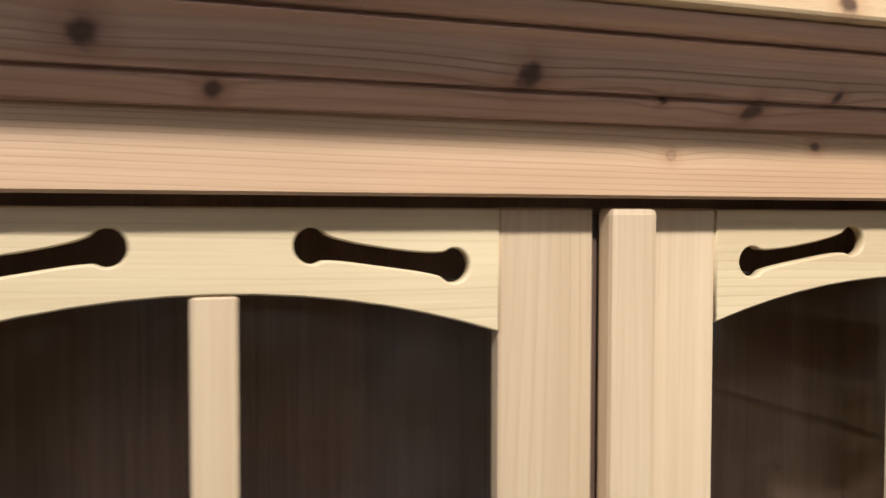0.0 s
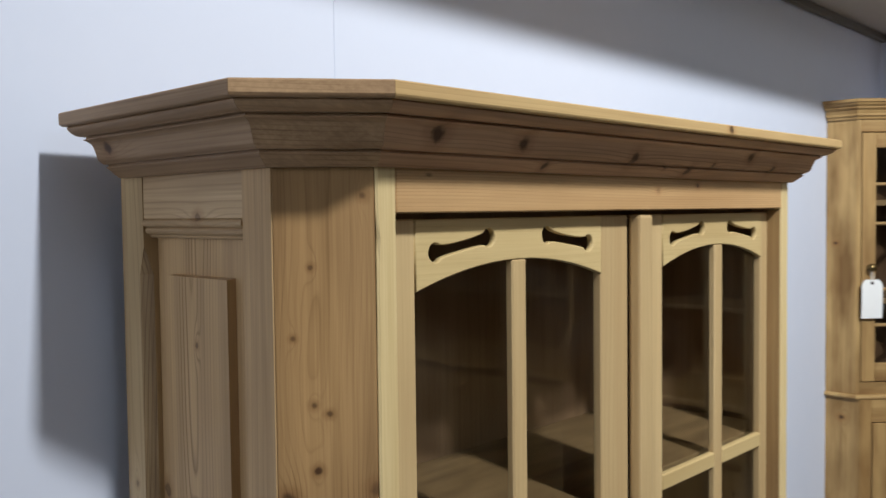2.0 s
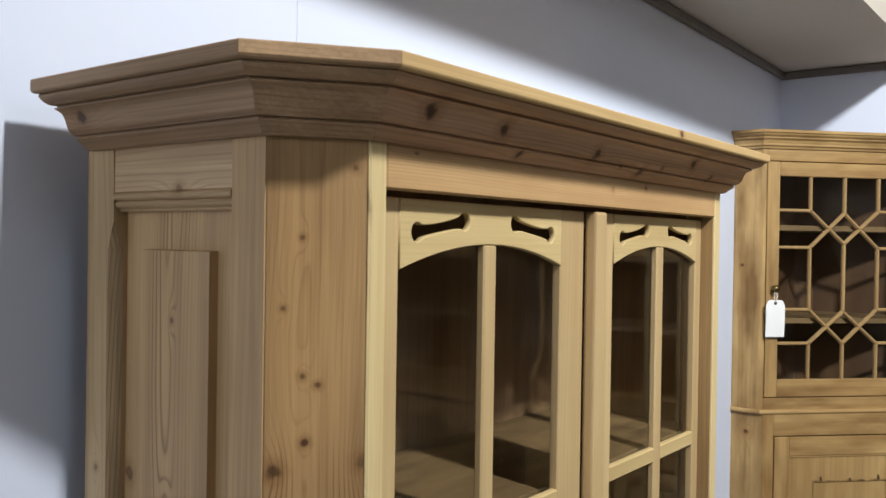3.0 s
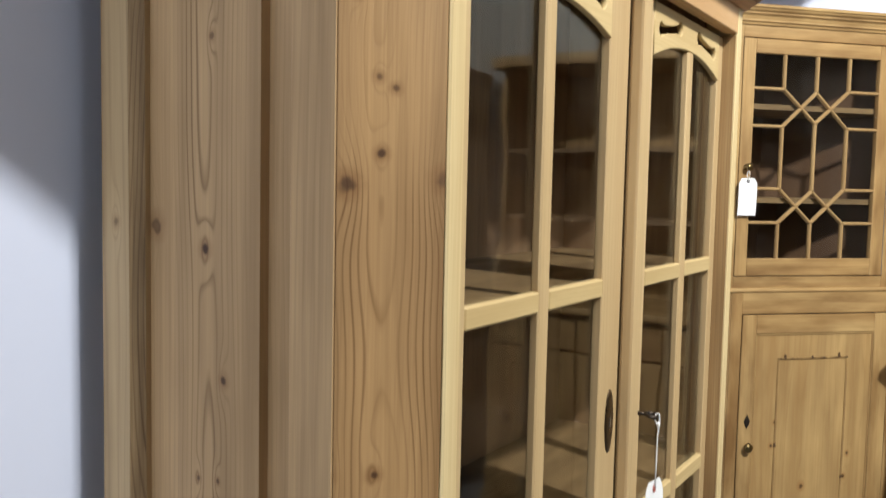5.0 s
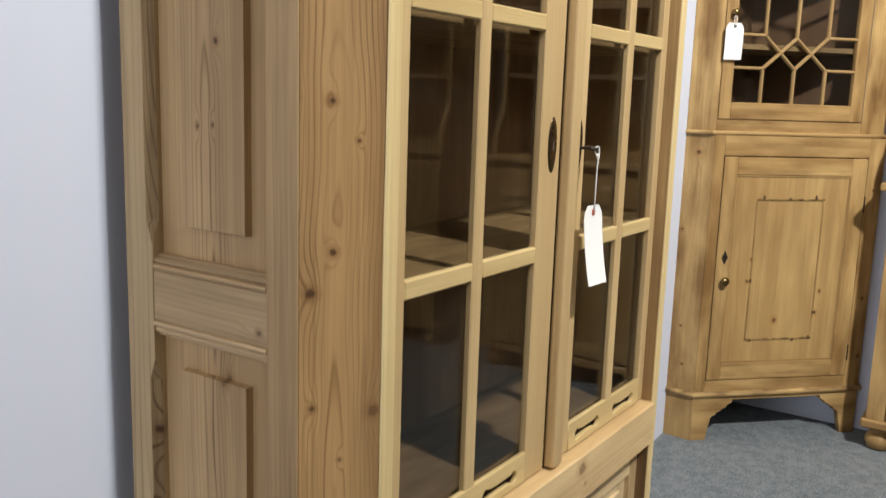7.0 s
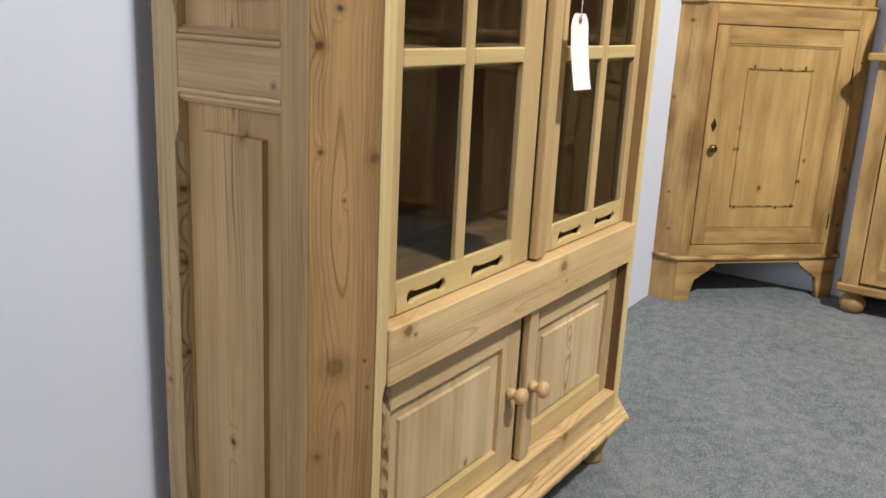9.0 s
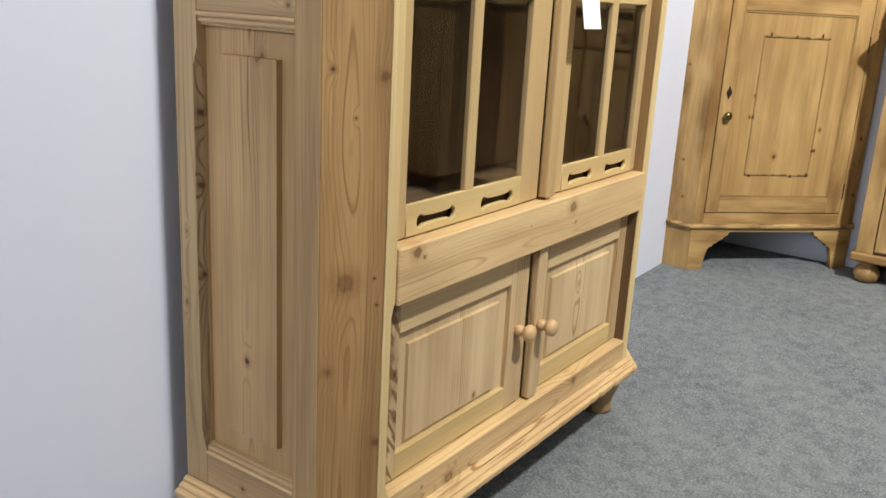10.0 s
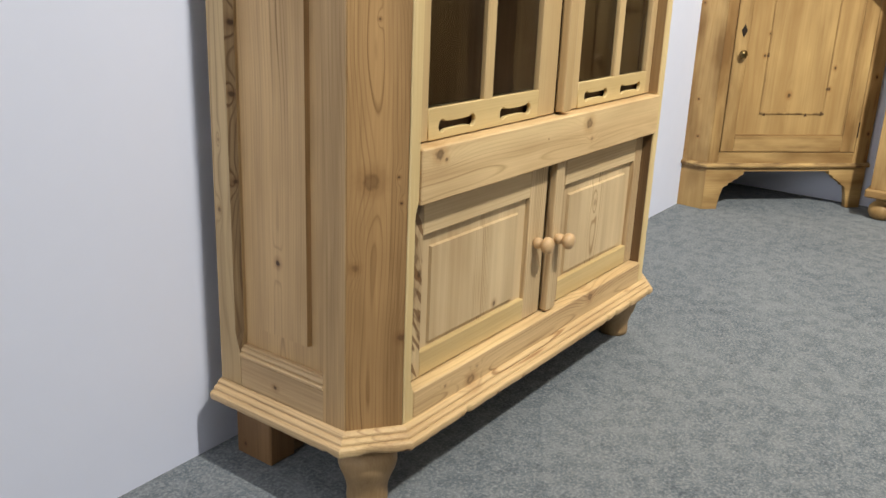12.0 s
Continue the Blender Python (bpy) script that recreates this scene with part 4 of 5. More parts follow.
part("keyhole", box(-0.0258, -0.0222, FRONT - 0.0030, FRONT - 0.0018, 1.158, 1.172, 0.0004), HOLE, door_a, "bright worn keyhole liner")
escutcheon(0.066, 1.166, door_b)


def lower_door(xa, xb, ia, ib, hinge, field):
    z0, z1 = 0.2545, 0.5575
    door = part("cupboard_door", box(xa, ia, FRONT, BACK, z0, z1, 0.0015), hinge, cabinet, "small pine cupboard door with a fielded panel, closed")
    part("stile", box(ib, xb, FRONT, BACK, z0, z1, 0.0015), WOOD_DOOR, door)
    part("top_rail", box(ia, ib, FRONT + 0.0005, BACK, 0.498, z1, 0.0015), WOOD_DOOR_H, door)
    part("bottom_rail", box(ia, ib, FRONT + 0.0005, BACK, z0, 0.298, 0.0015), WOOD_PALE_H, door)
    f = box(ia - 0.002, ib + 0.002, FRONT + 0.010, BACK - 0.002, 0.296, 0.500, 0)
    fx0, fx1, fz0, fz1 = ia + 0.028, ib - 0.030, 0.306, 0.474
    lo = [f.verts.new((x, FRONT + 0.0102, z)) for x, z in ((fx0, fz0), (fx1, fz0), (fx1, fz1), (fx0, fz1))]
    k = 0.0022
    hi = [f.verts.new((x, FRONT + 0.0050, z)) for x, z in ((fx0 + k, fz0 + k), (fx1 - k, fz0 + k), (fx1 - k, fz1 - k), (fx0 + k, fz1 - k))]
    f.faces.new(hi)
    for i in range(4):
        f.faces.new((lo[i], lo[(i + 1) % 4], hi[(i + 1) % 4], hi[i]))
    part("raised_panel", f, field, door)
    return door


low_a = lower_door(-0.4365, -0.0015, -0.387, -0.062, WOOD_STAINED, WOOD_DOOR_PA)
low_b = lower_door(0.0115, 0.4285, 0.072, 0.393, WOOD_DOOR, WOOD_DOOR_PB)
part("astragal", box(0.004, 0.036, 0.006, FRONT, 0.256, 0.556, 0.003, seg=2), WOOD_DOOR, low_b)
# the lower gap gets the same painted shade
part("keeper_strip", box(-0.0008, 0.0110, FRONT + 0.006, BACK, 0.256, 0.556, 0.0005), WOOD_DARK, low_b)
KNOB = [(0.0085, 0.0), (0.010, -0.003), (0.0115, -0.008), (0.0095, -0.013), (0.0075, -0.015), (0.0095, -0.018), (0.0145, -0.022), (0.0165, -0.028), (0.0150, -0.034), (0.010, -0.038), (0.003, -0.0395)]
for parent, x, y in ((low_a, -0.034, FRONT), (low_b, 0.0195, 0.006)):
    part("knob", lathe(KNOB, (x, y, 0.405), "y", 20), WOOD_KNOB, parent, "turned wooden double-ball knob", True)


# ---- the key and its price tag ----
def tag_card(x, z_top, wide, tall, y, lean, bend, turn=0.0, thick=0.0006):
    """A card tag with clipped upper corners, slightly curled."""
    bm = bmesh.new()
    cols, rws = 4, 12
    grid = {}
    for j in range(rws + 1):
        v = -tall * j / rws
        half = wide / 2 - (0.011 * (1 + v / 0.014) if v > -0.014 else 0)
        for i in range(cols + 1):
            u = -half + 2 * half * i / cols
            curl = bend * (v / tall) ** 2
            for side in (0, 1):
                p, q = u + lean * v, curl + side * thick
                grid[i, j, side] = bm.verts.new((x + p * math.cos(turn) - q * math.sin(turn), y + p * math.sin(turn) + q * math.cos(turn), z_top + v))
    for j in range(rws):
        for i in range(cols):
            bm.faces.new((grid[i, j, 0], grid[i + 1, j, 0], grid[i + 1, j + 1, 0], grid[i, j + 1, 0]))
            bm.faces.new((grid[i, j, 1], grid[i, j + 1, 1], grid[i + 1, j + 1, 1], grid[i + 1, j, 1]))
        for i in (0, cols):
            bm.faces.new((grid[i, j, 0], grid[i, j + 1, 0], grid[i, j + 1, 1], grid[i, j, 1]))
    for j in (0, rws):
        for i in range(cols):
            bm.faces.new((grid[i, j, 0], grid[i, j, 1], grid[i + 1, j, 1], grid[i + 1, j, 0]))
    return bm


key = thing("key", "dark iron key in the cabinet lock, blank white tag on string", "key", pose(0.060, FRONT, 1.160 * TALL - SINK))
part("shank", tube([(0, 0.008, 0), (0, -0.008, 0), (0, -0.021, 0)], 0.0026), IRON, key, "", True)
part("collar", lathe([(0.0028, -0.003), (0.0046, -0.004), (0.0046, -0.007), (0.0028, -0.008)], (0, 0, 0), "y", 14), IRON, key, "", True)
part("bow", tube([(0.0085 * math.cos(2 * math.pi * i / 20), -0.0275 + 0.0075 * math.sin(2 * math.pi * i / 20), 0.0012 * math.sin(2 * math.pi * i / 20)) for i in range(21)], 0.0026), IRON, key, "", True)
tag = part("tag", tag_card(0.001, -0.088, 0.057, 0.126, -0.0345, -0.06, -0.012, -0.08), CARD, key, "blank white card tag")
part("eyelet", lathe([(0.0018, 0.0), (0.0055, 0.0), (0.0055, -0.0009), (0.0018, -0.0009)], (0.0012, -0.0347, -0.099), "y", 16), EYELET, tag, "red paper reinforcement ring")
part("string", tube([(0.0012, -0.0360, -0.098), (0.0012, -0.0362, -0.06), (0.0014, -0.0365, -0.025), (0.0022, -0.0385, -0.006), (0.001, -0.0375, 0.0032), (-0.001, -0.0340, 0.003), (-0.0012, -0.0325, -0.004), (0.0004, -0.0365, -0.014), (0.0030, -0.0375, -0.023)], 0.0010), STRING, key, "white cotton string", True)
part("knot", lathe([(0.0003, 0.0), (0.0022, 0.0015), (0.0026, 0.0045), (0.0020, 0.0075), (0.0003, 0.009)], (0.0014, -0.0370, -0.016), "z", 10), STRING, key, "", True)


# ---- the corner cupboard ----
CC = thing("corner_cupboard", "honey-coloured antique pine corner cupboard with an astragal glazed upper door", "cupboard", pose(1.828, 0.303, -0.0306, 0, 0, -43.8) @ Matrix.Diagonal((0.9766, 0.9766, 0.9874, 1)))
LEFT, RIGHT = -0.058, 0.622  # the upper case
LOW_LEFT = -0.052


def back_to(u0, r, sign):
    """From the front corner at u0 square on to the wall; sign -1 for the north wall, 1 for the east wall."""
    return (u0 - 0.674 * r, 0.738 * r) if sign < 0 else (u0 + 0.738 * r, 0.674 * r)


def post(z0, z1, a, ex, depth):
    b = RIGHT + ex
    l1, r1 = back_to(a, depth, -1), back_to(b, 0.038 - ex, 1)
    part("side_return", prism([(a, 0.0 - ex), l1, (l1[0] + 0.016, l1[1] + 0.012), (a + 0.022, 0.018)], z0, z1, "z", 0.001), WOOD_GOLD_S, CC)
    part("side_return", prism([(b, 0.0 - ex), (b - 0.022, 0.018), (r1[0] - 0.012, r1[1] + 0.016), r1], z0, z1, "z", 0.001), WOOD_GOLD_S, CC)


# upper case
post(1.150, 2.006, LEFT, 0.0, 0.092)
part("stile", box(LEFT + 0.001, -0.0425, -0.001, 0.02, 1.150, 2.005), WOOD_GOLD_S, CC)
part("stile", box(0.527, RIGHT - 0.001, -0.001, 0.02, 1.150, 2.005), WOOD_GOLD_S, CC)
part("top_rail", box(-0.0425, 0.527, -0.001, 0.02, 1.961, 2.005), WOOD_GOLD_H, CC)
part("waist_rail", box(-0.0425, 0.527, -0.001, 0.02, 1.150, 1.189), WOOD_GOLD_H, CC)
CROWN = [(-0.01, 2.058), (-0.01, 2.000), (0.006, 2.000), (0.008, 2.006), (0.014, 2.010), (0.014, 2.016), (0.018, 2.026), (0.026, 2.032), (0.026, 2.036), (0.034, 2.042), (0.037, 2.048), (0.041, 2.049), (0.042, 2.058)]
WAIST = [(-0.01, 1.1375), (0.001, 1.1375), (0.0045, 1.1395), (0.006, 1.1435), (0.0045, 1.1480), (0.001, 1.1510), (-0.01, 1.1515)]
FOOTM = [(-0.01, 0.196), (0.004, 0.196), (0.013, 0.199), (0.014, 0.206), (0.008, 0.211), (0.003, 0.214), (-0.01, 0.214)]


def around(a, ex, depth):
    b = RIGHT + ex
    return [back_to(a, depth, -1), (a, -ex), (b, -ex), back_to(b, 0.036 - ex, 1)]


for i in range(3):
    part("cornice", mitred(around(LEFT, 0.0, 0.090), i, CROWN), WOOD_GOLD_H, CC)
    part("waist_moulding", mitred(around(LOW_LEFT - 0.008, 0.010, 0.096), i, WAIST), WOOD_GOLD_H, CC)
    part("foot_moulding", mitred(around(LOW_LEFT, 0.010, 0.102), i, FOOTM), WOOD_FOOTM, CC, "worn dark-edged foot moulding")
# back boards along both walls, shelves and top
n_end, e_end = back_to(LEFT, 0.088, -1), back_to(RIGHT, 0.036, 1)
TRI = [(LEFT + 0.03, 0.022), (RIGHT - 0.03, 0.022), (e_end[0] - 0.03, e_end[1] + 0.002), (0.345, 0.338), (0.255, 0.338), (n_end[0] + 0.03, n_end[1] + 0.004)]
for z, nm in ((1.152, "cupboard_floor"), (1.430, "shelf"), (1.735, "shelf"), (2.035, "top_board"), (0.205, "bottom_board")):
    part(nm, prism(TRI, z, z + 0.018, "z", 0.001), WOOD_SHELF, CC)
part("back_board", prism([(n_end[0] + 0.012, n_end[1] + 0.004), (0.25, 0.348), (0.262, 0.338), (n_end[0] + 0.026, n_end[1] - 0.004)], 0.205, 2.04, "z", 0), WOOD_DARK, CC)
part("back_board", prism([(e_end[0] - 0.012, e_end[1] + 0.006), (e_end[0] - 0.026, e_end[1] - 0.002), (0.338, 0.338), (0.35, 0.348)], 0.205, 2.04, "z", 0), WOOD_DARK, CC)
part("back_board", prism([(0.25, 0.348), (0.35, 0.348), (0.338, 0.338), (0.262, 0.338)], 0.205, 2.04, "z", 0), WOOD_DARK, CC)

# upper door with astragal glazing
U0, U1, U4 = 0.0035, 0.117, 0.4765
T0, T1, T2, T3, T4, T5 = 1.249, 1.366, 1.477, 1.680, 1.801, 1.912
D2, D3 = 1.474, 1.694
ud = part("glazed_door", box(-0.0405, U0, -0.003, 0.018, 1.1915, 1.9585, 0.002), WOOD_GOLD_DIM, CC, "glazed pine door with geometric astragal bars, closed")
part("stile", box(U4, 0.525, -0.003, 0.018, 1.1915, 1.9585, 0.002), WOOD_GOLD_DIM, ud)
part("top_rail", box(U0, U4, -0.0025, 0.018, T5, 1.958, 0.002), WOOD_GOLD_DIM_H, ud)
part("bottom_rail", box(U0, U4, -0.0025, 0.018, 1.192, T0, 0.002), WOOD_GOLD_DIM_H, ud)
# thin dark strip filling the gap beside the door
part("hinge_bead", box(0.5255, 0.5268, -0.002, 0.01, 1.192, 1.958, 0), DARKLINE, ud)


def bar(p, q):
    a, b = Vector((p[0], 0, p[1])), Vector((q[0], 0, q[1]))
    d = (b - a).normalized()
    s = Vector((-d.z, 0, d.x)) * 0.0055
    bm = bmesh.new()
    lo = []
    for e in (a - d * 0.003, b + d * 0.003):
        lo.append([bm.verts.new(e + s * k + Vector((0, y, 0))) for k, y in ((-1, 0.012), (-1, 0.004), (-0.45, -0.001), (0.45, -0.001), (1, 0.004), (1, 0.012))])
    for i in range(6):
        j = (i + 1) % 6
        bm.faces.new((lo[0][i], lo[0][j], lo[1][j], lo[1][i]))
    bm.faces.new(lo[0][::-1])
    bm.faces.new(lo[1])
    part("astragal_bar", bm, WOOD_BAR_SHADED, ud)


def mirror(p):
    return (U0 + U4 - p[0], p[1])


UC = (U0 + U4) / 2
half_bars = [((U0, T4), (U1, T4)), ((U0, T3), (U1, T3)), ((U0, T2), (U1, T2)), ((U0, T1), (U1, T1)), ((U1, T5), (U1, T4)), ((U1, T4), (UC, D3)), ((UC, T4 - 0.007), (U1, T3)),
             ((U1, T3), (U1, T2)), ((U1, T2), (UC, T1)), ((UC, D2 - 0.003), (U1, T1)), ((U1, T1), (U1, T0))]
for p, q in half_bars:
    bar(p, q)
    bar(mirror(p), mirror(q))
for p, q in (((UC, T5), (UC, T4 - 0.007)), ((UC, D3), (UC, D2 - 0.003)), ((UC, T1), (UC, T0))):
    bar(p, q)
XM = (U1 + UC) / 2
half_panes = [[(U0, T5), (U1, T5), (U1, T4), (U0, T4)], [(U1, T5), (UC, T5), (UC, T4 - 0.007), (XM, 1.744), (U1, T4)], [(U0, T4), (U1, T4), (XM, 1.744), (U1, T3), (U0, T3)],
              [(U0, T3), (U1, T3), (U1, T2), (U0, T2)], [(U1, T3), (XM, 1.744), (UC, D3), (UC, D2 - 0.003), (XM, 1.4195), (U1, T2)], [(U0, T2), (U1, T2), (XM, 1.4195), (U1, T1), (U0, T1)],
              [(U0, T1), (U1, T1), (U1, T0), (U0, T0)], [(U1, T1), (XM, 1.4195), (UC, T1), (UC, T0), (U1, T0)]]
panes = half_panes + [[mirror(p) for p in poly] for poly in half_panes]
panes += [[(UC, T4 - 0.007), (XM, 1.744), (UC, D3), mirror((XM, 1.744))], [(UC, D2 - 0.003), (XM, 1.4195), (UC, T1), mirror((XM, 1.4195))]]
for poly in panes:
    p = part("pane", prism(poly, 0.0085, 0.0105, "y", 0), GLASS, ud)
    p.visible_shadow = False


def brass_knob(x, z, parent, r=1.0):
    prof = [(0.010, 0.0), (0.010, -0.002), (0.005, -0.005), (0.0045, -0.011), (0.010, -0.015), (0.0125, -0.020), (0.011, -0.025), (0.005, -0.028), (0.001, -0.0285)]
    part("knob", lathe([(a * r, b * r) for a, b in prof], (x, -0.003, z), "y", 18), BRASS, parent, "small aged brass knob", True)


brass_knob(-0.016, 1.546, ud)
cctag = thing("price_tag", "blank white card tag hanging from a brass knob", "tag", CC.matrix_basis @ pose(-0.020, -0.020, 1.540))
c = part("card", tag_card(0.0, -0.030, 0.066, 0.120, -0.006, -0.03, 0.008), CARD, cctag)
part("eyelet", lathe([(0.0018, 0.0), (0.0055, 0.0), (0.0055, -0.0009), (0.0018, -0.0009)], (0.0, -0.006, -0.040), "y", 16), IRON, c)
part("string", tube([(0.0, -0.0065, -0.040), (-0.004, -0.006, -0.02), (0.0, -0.004, 0.004), (0.006, -0.006, -0.018), (0.001, -0.0065, -0.040)], 0.0012), STRING, cctag, "", True)

# lower case
post(0.205, 1.139, LOW_LEFT, 0.010, 0.104)
part("stile", box(LOW_LEFT + 0.002, -0.0095, -0.011, 0.02, 0.205, 1.139), WOOD_GOLD_S, CC)
part("stile", box(0.5685, RIGHT + 0.008, -0.011, 0.02, 0.205, 1.139), WOOD_GOLD_S, CC)
part("top_rail", box(-0.0095, 0.5685, -0.011, 0.02, 1.0665, 1.139), WOOD_GOLD_H, CC)
part("bottom_rail", box(-0.0095, 0.5685, -0.011, 0.02, 0.205, 0.2545), WOOD_GOLD_H, CC)
# dark sheet behind the door, visible only through its gaps
part("rebate", box(-0.009, 0.568, 0.004, 0.012, 0.255, 1.066, 0), DARKLINE, CC)
ld = part("cupboard_door", box(-0.0065, 0.046, -0.013, 0.004, 0.2575, 1.0635, 0.002), WOOD_GOLD, CC, "panelled pine cupboard door with an applied worn moulding, closed")
part("stile", box(0.505, 0.5655, -0.013, 0.004, 0.2575, 1.0635, 0.002), WOOD_GOLD, ld)
part("top_rail", box(0.046, 0.505, -0.0127, 0.004, 1.001, 1.063, 0.002), WOOD_GOLD_H, ld)
part("bottom_rail", box(0.046, 0.505, -0.0127, 0.004, 0.258, 0.319, 0.002), WOOD_GOLD_H, ld)
part("panel", box(0.045, 0.506, -0.0055, 0.003, 0.318, 1.002, 0), WOOD_GOLD_P, ld)


def bead(u0, u1, z0, z1, w, y, level, upright):
    for x0, x1, a, b, mat in ((u0, u1, z0, z0 + w, level), (u0, u1, z1 - w, z1, level), (u0, u0 + w, z0 + w, z1 - w, upright), (u1 - w, u1, z0 + w, z1 - w, upright)):
        part("bead", box(x0, x1, y - 0.004, y, a, b, 0.0014), mat, ld)


WOOD_BEAD = wood("worn_dark_edged_bead", (0.47, 0.30, 0.11), (0.085, 0.04, 0.016), "z", "x", (), ring=300, wander=6.0, contrast=0.25, seed=33.0, worn=0.5, fleck=2.6)
WOOD_BEAD_UP = wood("worn_bead_upright", (0.49, 0.315, 0.12), (0.16, 0.08, 0.03), "z", "x", (), ring=300, wander=6.0, contrast=0.25, seed=35.0, worn=0.22, fleck=2.6)
WOOD_SPLIT = wood("dark_splintered_pine", (0.13, 0.07, 0.03), (0.05, 0.025, 0.012), "x", "z", (), ring=200, contrast=0.5, seed=37.0)
bead(0.0465, 0.5045, 0.3195, 1.0005, 0.006, -0.0055, WOOD_GOLD_H, WOOD_GOLD)
bead(0.135, 0.408, 0.402, 0.918, 0.007, -0.0055, WOOD_BEAD, WOOD_BEAD_UP)
# splintered nail holes along the worn bead
for u, z, tall in ((0.163, 0.918, 0.020), (0.268, 0.917, 0.010), (0.372, 0.919, 0.022), (0.155, 0.402, 0.012), (0.330, 0.401, 0.009), (0.396, 0.405, 0.016), (0.137, 0.62, 0.020), (0.404, 0.50, 0.014)):
    part("splinter", prism([(u - 0.0045, z - 0.004), (u + 0.005, z - 0.0045), (u + 0.0025, z + tall * 0.5), (u, z + tall * 0.6), (u - 0.002, z + tall * 0.4)], -0.0103, -0.0050, "y", 0.0005), WOOD_SPLIT, ld)
brass_knob(0.024, 0.625, ld, 1.3)
bm = bmesh.new()
ring = [bm.verts.new((0.024 + a, -0.0135, 0.708 + b)) for a, b in ((0, 0.026), (0.006, 0.012), (0.012, 0.002), (0.007, -0.010), (0, -0.023), (-0.007, -0.010), (-0.012, 0.002), (-0.006, 0.012))]
bm.faces.new(ring)
ex = bmesh.ops.extrude_face_region(bm, geom=list(bm.faces))
for v in [g for g in ex["geom"] if isinstance(g, bmesh.types.BMVert)]:
    v.co.y -= 0.0015
part("escutcheon", bm, IRON, ld, "dark diamond-shaped keyhole plate")
for z in (0.90, 0.345):
    part("hinge", box(0.5655, 0.5700, -0.0145, -0.010, z - 0.03, z + 0.03, 0.001), IRON, ld)
FOOT_Z = 0.031
# bracket feet with a shaped inner edge, and their returns
BR = [(x, FOOT_Z + z * (0.197 - FOOT_Z) / 0.197) for x, z in ((0.0, 0.0), (0.061, 0.0), (0.068, 0.055), (0.077, 0.098), (0.085, 0.108), (0.096, 0.110), (0.099, 0.122), (0.114, 0.127), (0.121, 0.138), (0.135, 0.142), (0.141, 0.155), (0.156, 0.161), (0.161, 0.180), (0.161, 0.197), (0.0, 0.197))]
a, b = LOW_LEFT, RIGHT + 0.010
part("bracket_foot", cut_board([(a + x, z) for x, z in BR], [], -0.012, 0.012), WOOD_GOLD_H, CC, "shaped pine bracket foot")
part("bracket_foot", cut_board([(b - x, z) for x, z in BR], [], -0.012, 0.012), WOOD_GOLD_H, CC, "shaped pine bracket foot")
part("apron", box(a + 0.10, b - 0.10, -0.010, 0.012, 0.180, 0.1965, 0.001), WOOD_GOLD_H, CC)
l1, r1 = back_to(a, 0.103, -1), back_to(b, 0.026, 1)
part("foot_return", prism([(a, -0.0118), l1, (l1[0] + 0.016, l1[1] + 0.012), (a + 0.02, 0.012)], FOOT_Z, 0.197, "z", 0.001), WOOD_GOLD, CC)
part("foot_return", prism([(b, -0.0118), (b - 0.02, 0.012), (r1[0] - 0.012, r1[1] + 0.016), r1], FOOT_Z, 0.197, "z", 0.001), WOOD_GOLD, CC)


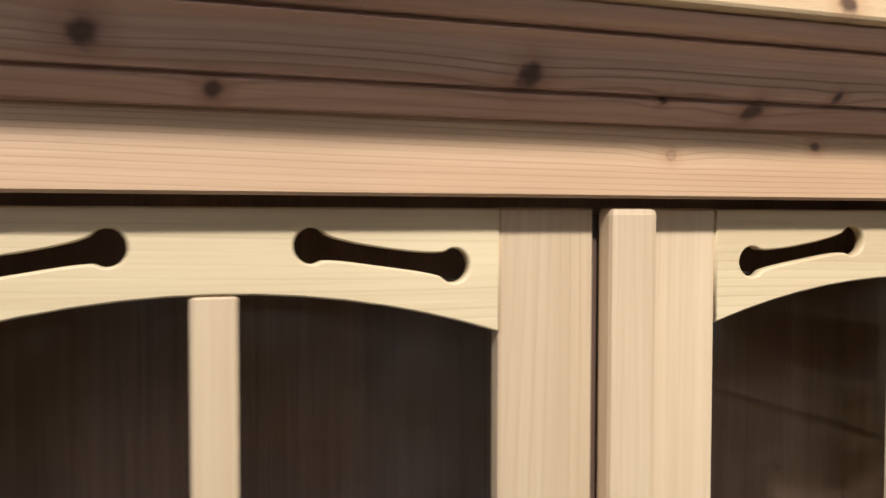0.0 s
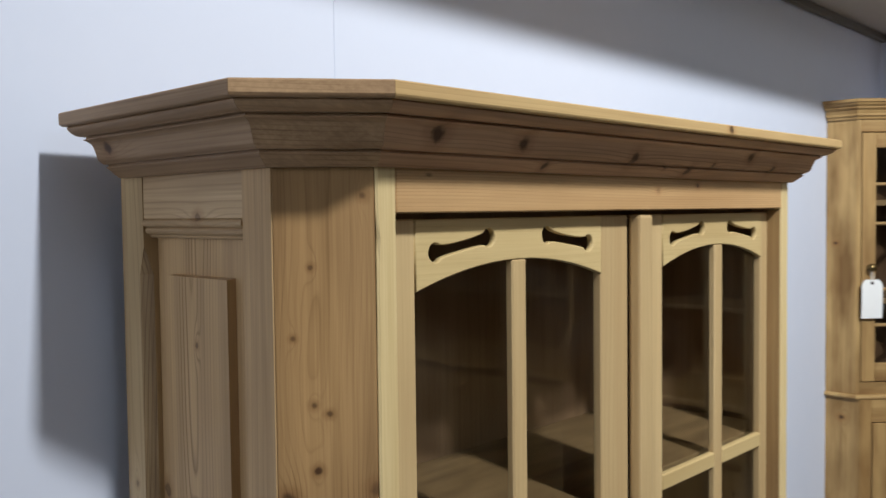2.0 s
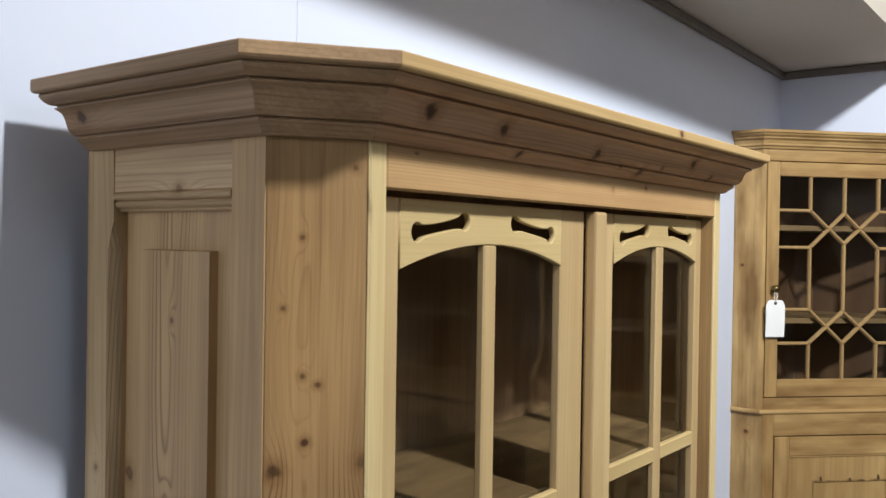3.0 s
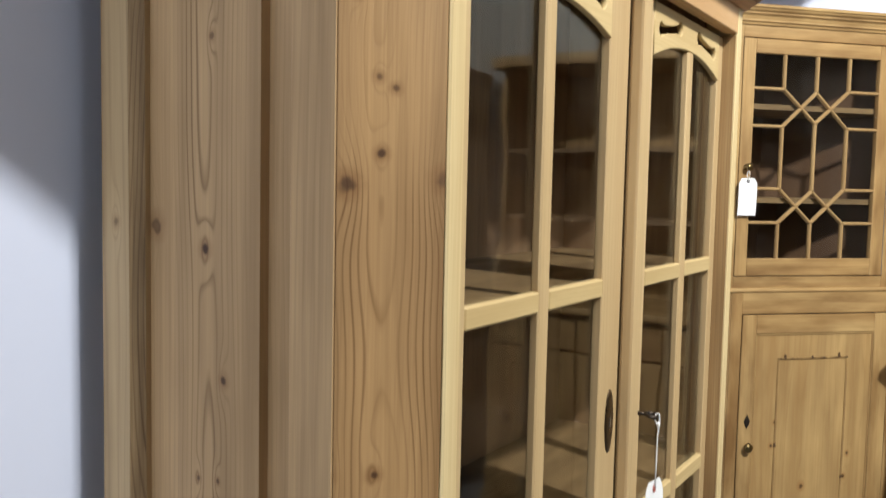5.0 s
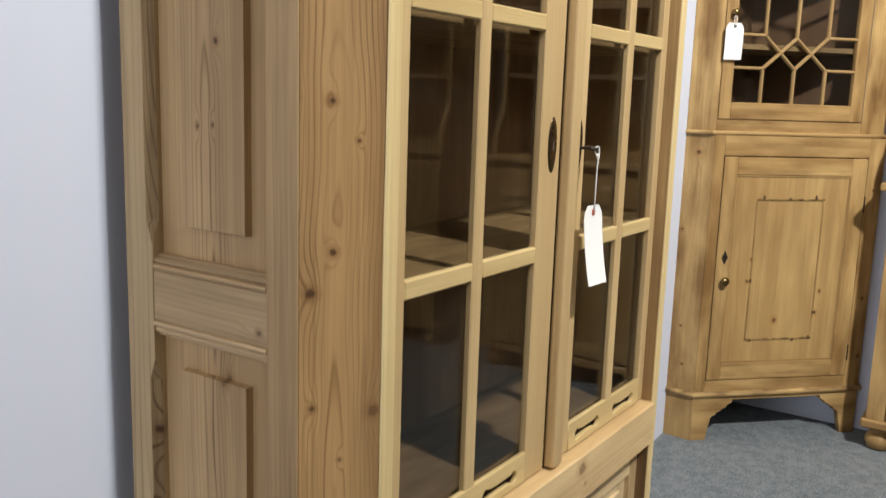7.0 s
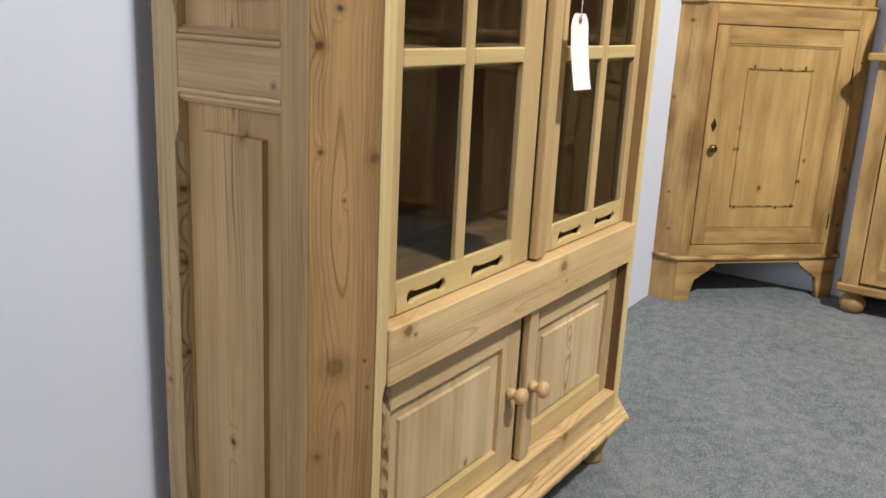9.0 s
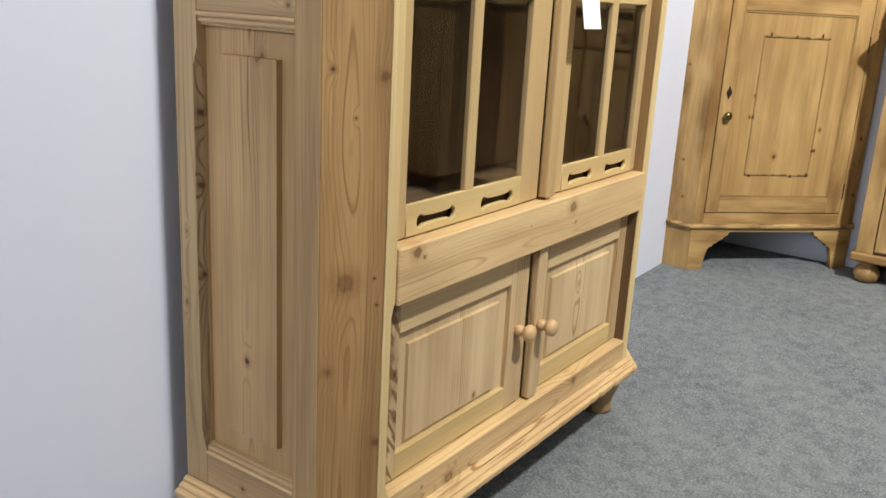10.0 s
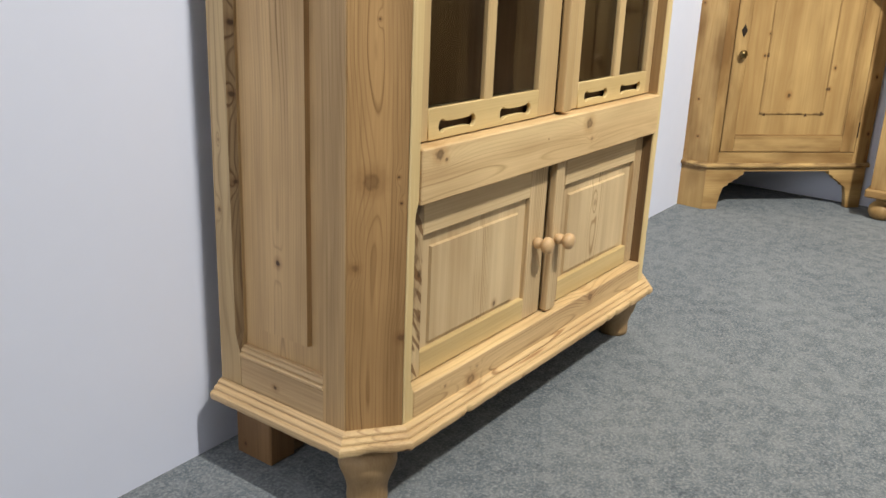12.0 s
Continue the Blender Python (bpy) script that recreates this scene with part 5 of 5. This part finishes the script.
# ---- the dresser beside it ----
def dresser(m, label, wide=1.15, deep=0.46, rack=True):
    """Built with its front on local y = 0 facing -y; x runs from 0 to wide."""
    d = thing("dresser", label, "dresser", m, "pine dressers along the wall")
    for x in (0.045, wide - 0.045):
        for y in (0.05, deep - 0.05):
            part("bun_foot", lathe([(0.025, 0.0), (0.038, 0.008), (0.047, 0.028), (0.046, 0.044), (0.035, 0.060), (0.026, 0.066), (0.026, 0.090)], (x, y, 0), "z", 22), WOOD_GOLD, d, "", True)
    part("plinth", box(-0.015, wide + 0.015, -0.015, deep, 0.085, 0.118, 0.006), WOOD_GOLD_H, d)
    part("carcass", box(0.0, wide, 0.012, deep, 0.118, 0.924, 0.002), WOOD_GOLD, d)
    part("worktop", box(-0.035, wide + 0.035, -0.035, deep, 0.924, 0.951, 0.007, seg=2), WOOD_GOLD_H, d)
    n = 3
    w = (wide - 0.06 * 2) / n
    for x in (0.0, wide - 0.06):
        part("stile", box(x, x + 0.06, -0.002, 0.012, 0.118, 0.924), WOOD_GOLD, d)
    for i in range(n):
        x0, x1 = 0.06 + i * w + 0.004, 0.06 + (i + 1) * w - 0.004
        dr = part("drawer", box(x0, x1, -0.006, 0.012, 0.772, 0.908, 0.003), WOOD_GOLD_H, d)
        part("knob", lathe(KNOB, ((x0 + x1) / 2, -0.006, 0.842), "y", 16), WOOD_KNOB, dr, "", True)
        do = part("cupboard_door", box(x0, x1, -0.001, 0.012, 0.13, 0.762, 0.002), WOOD_GOLD, d)
        for a, b, e, g in ((x0, x0 + 0.055, 0.13, 0.762), (x1 - 0.055, x1, 0.13, 0.762)):
            part("stile", box(a, b, -0.010, -0.001, e, g), WOOD_GOLD, do)
        for e, g in ((0.13, 0.19), (0.702, 0.762)):
            part("rail", box(x0 + 0.055, x1 - 0.055, -0.010, -0.001, e, g), WOOD_GOLD_H, do)
        part("knob", lathe(KNOB, (x1 - 0.028, -0.010, 0.50), "y", 16), WOOD_KNOB, do, "", True)
    if rack:
        prof = [(0.03, 0.951), (0.03, 1.06), (0.05, 1.10), (0.075, 1.13), (0.085, 1.18), (0.085, 1.90), (deep, 1.90), (deep, 0.951)]
        for x in (0.0, wide - 0.022):
            part("rack_side", prism(prof, x, x + 0.022, "x", 0.001), WOOD_GOLD, d)
        part("rack_back", box(0.022, wide - 0.022, deep - 0.014, deep, 0.951, 1.90), WOOD_GOLD_P, d)
        for z in (1.28, 1.56):
            part("rack_shelf", box(0.022, wide - 0.022, 0.09, deep - 0.014, z, z + 0.02), WOOD_SHELF, d)
        part("rack_cornice", box(-0.03, wide + 0.03, 0.03, deep, 1.90, 1.95, 0.012, seg=2), WOOD_GOLD_H, d)
    return d


dresser(pose(2.095, -0.19, 0, 0, 0, -90), "honey pine dresser with bun feet and a shaped rack")
dresser(pose(2.15, -1.65, 0, 0, 0, -90), "honey pine dresser with an open plate rack, further along")
dresser(pose(1.2, -5.5, 0, 0, 0, 180), "honey pine dresser at the far end of the hall")
dresser(pose(-0.6, -5.5, 0, 0, 0, 180), "honey pine dresser against the far grey wall")
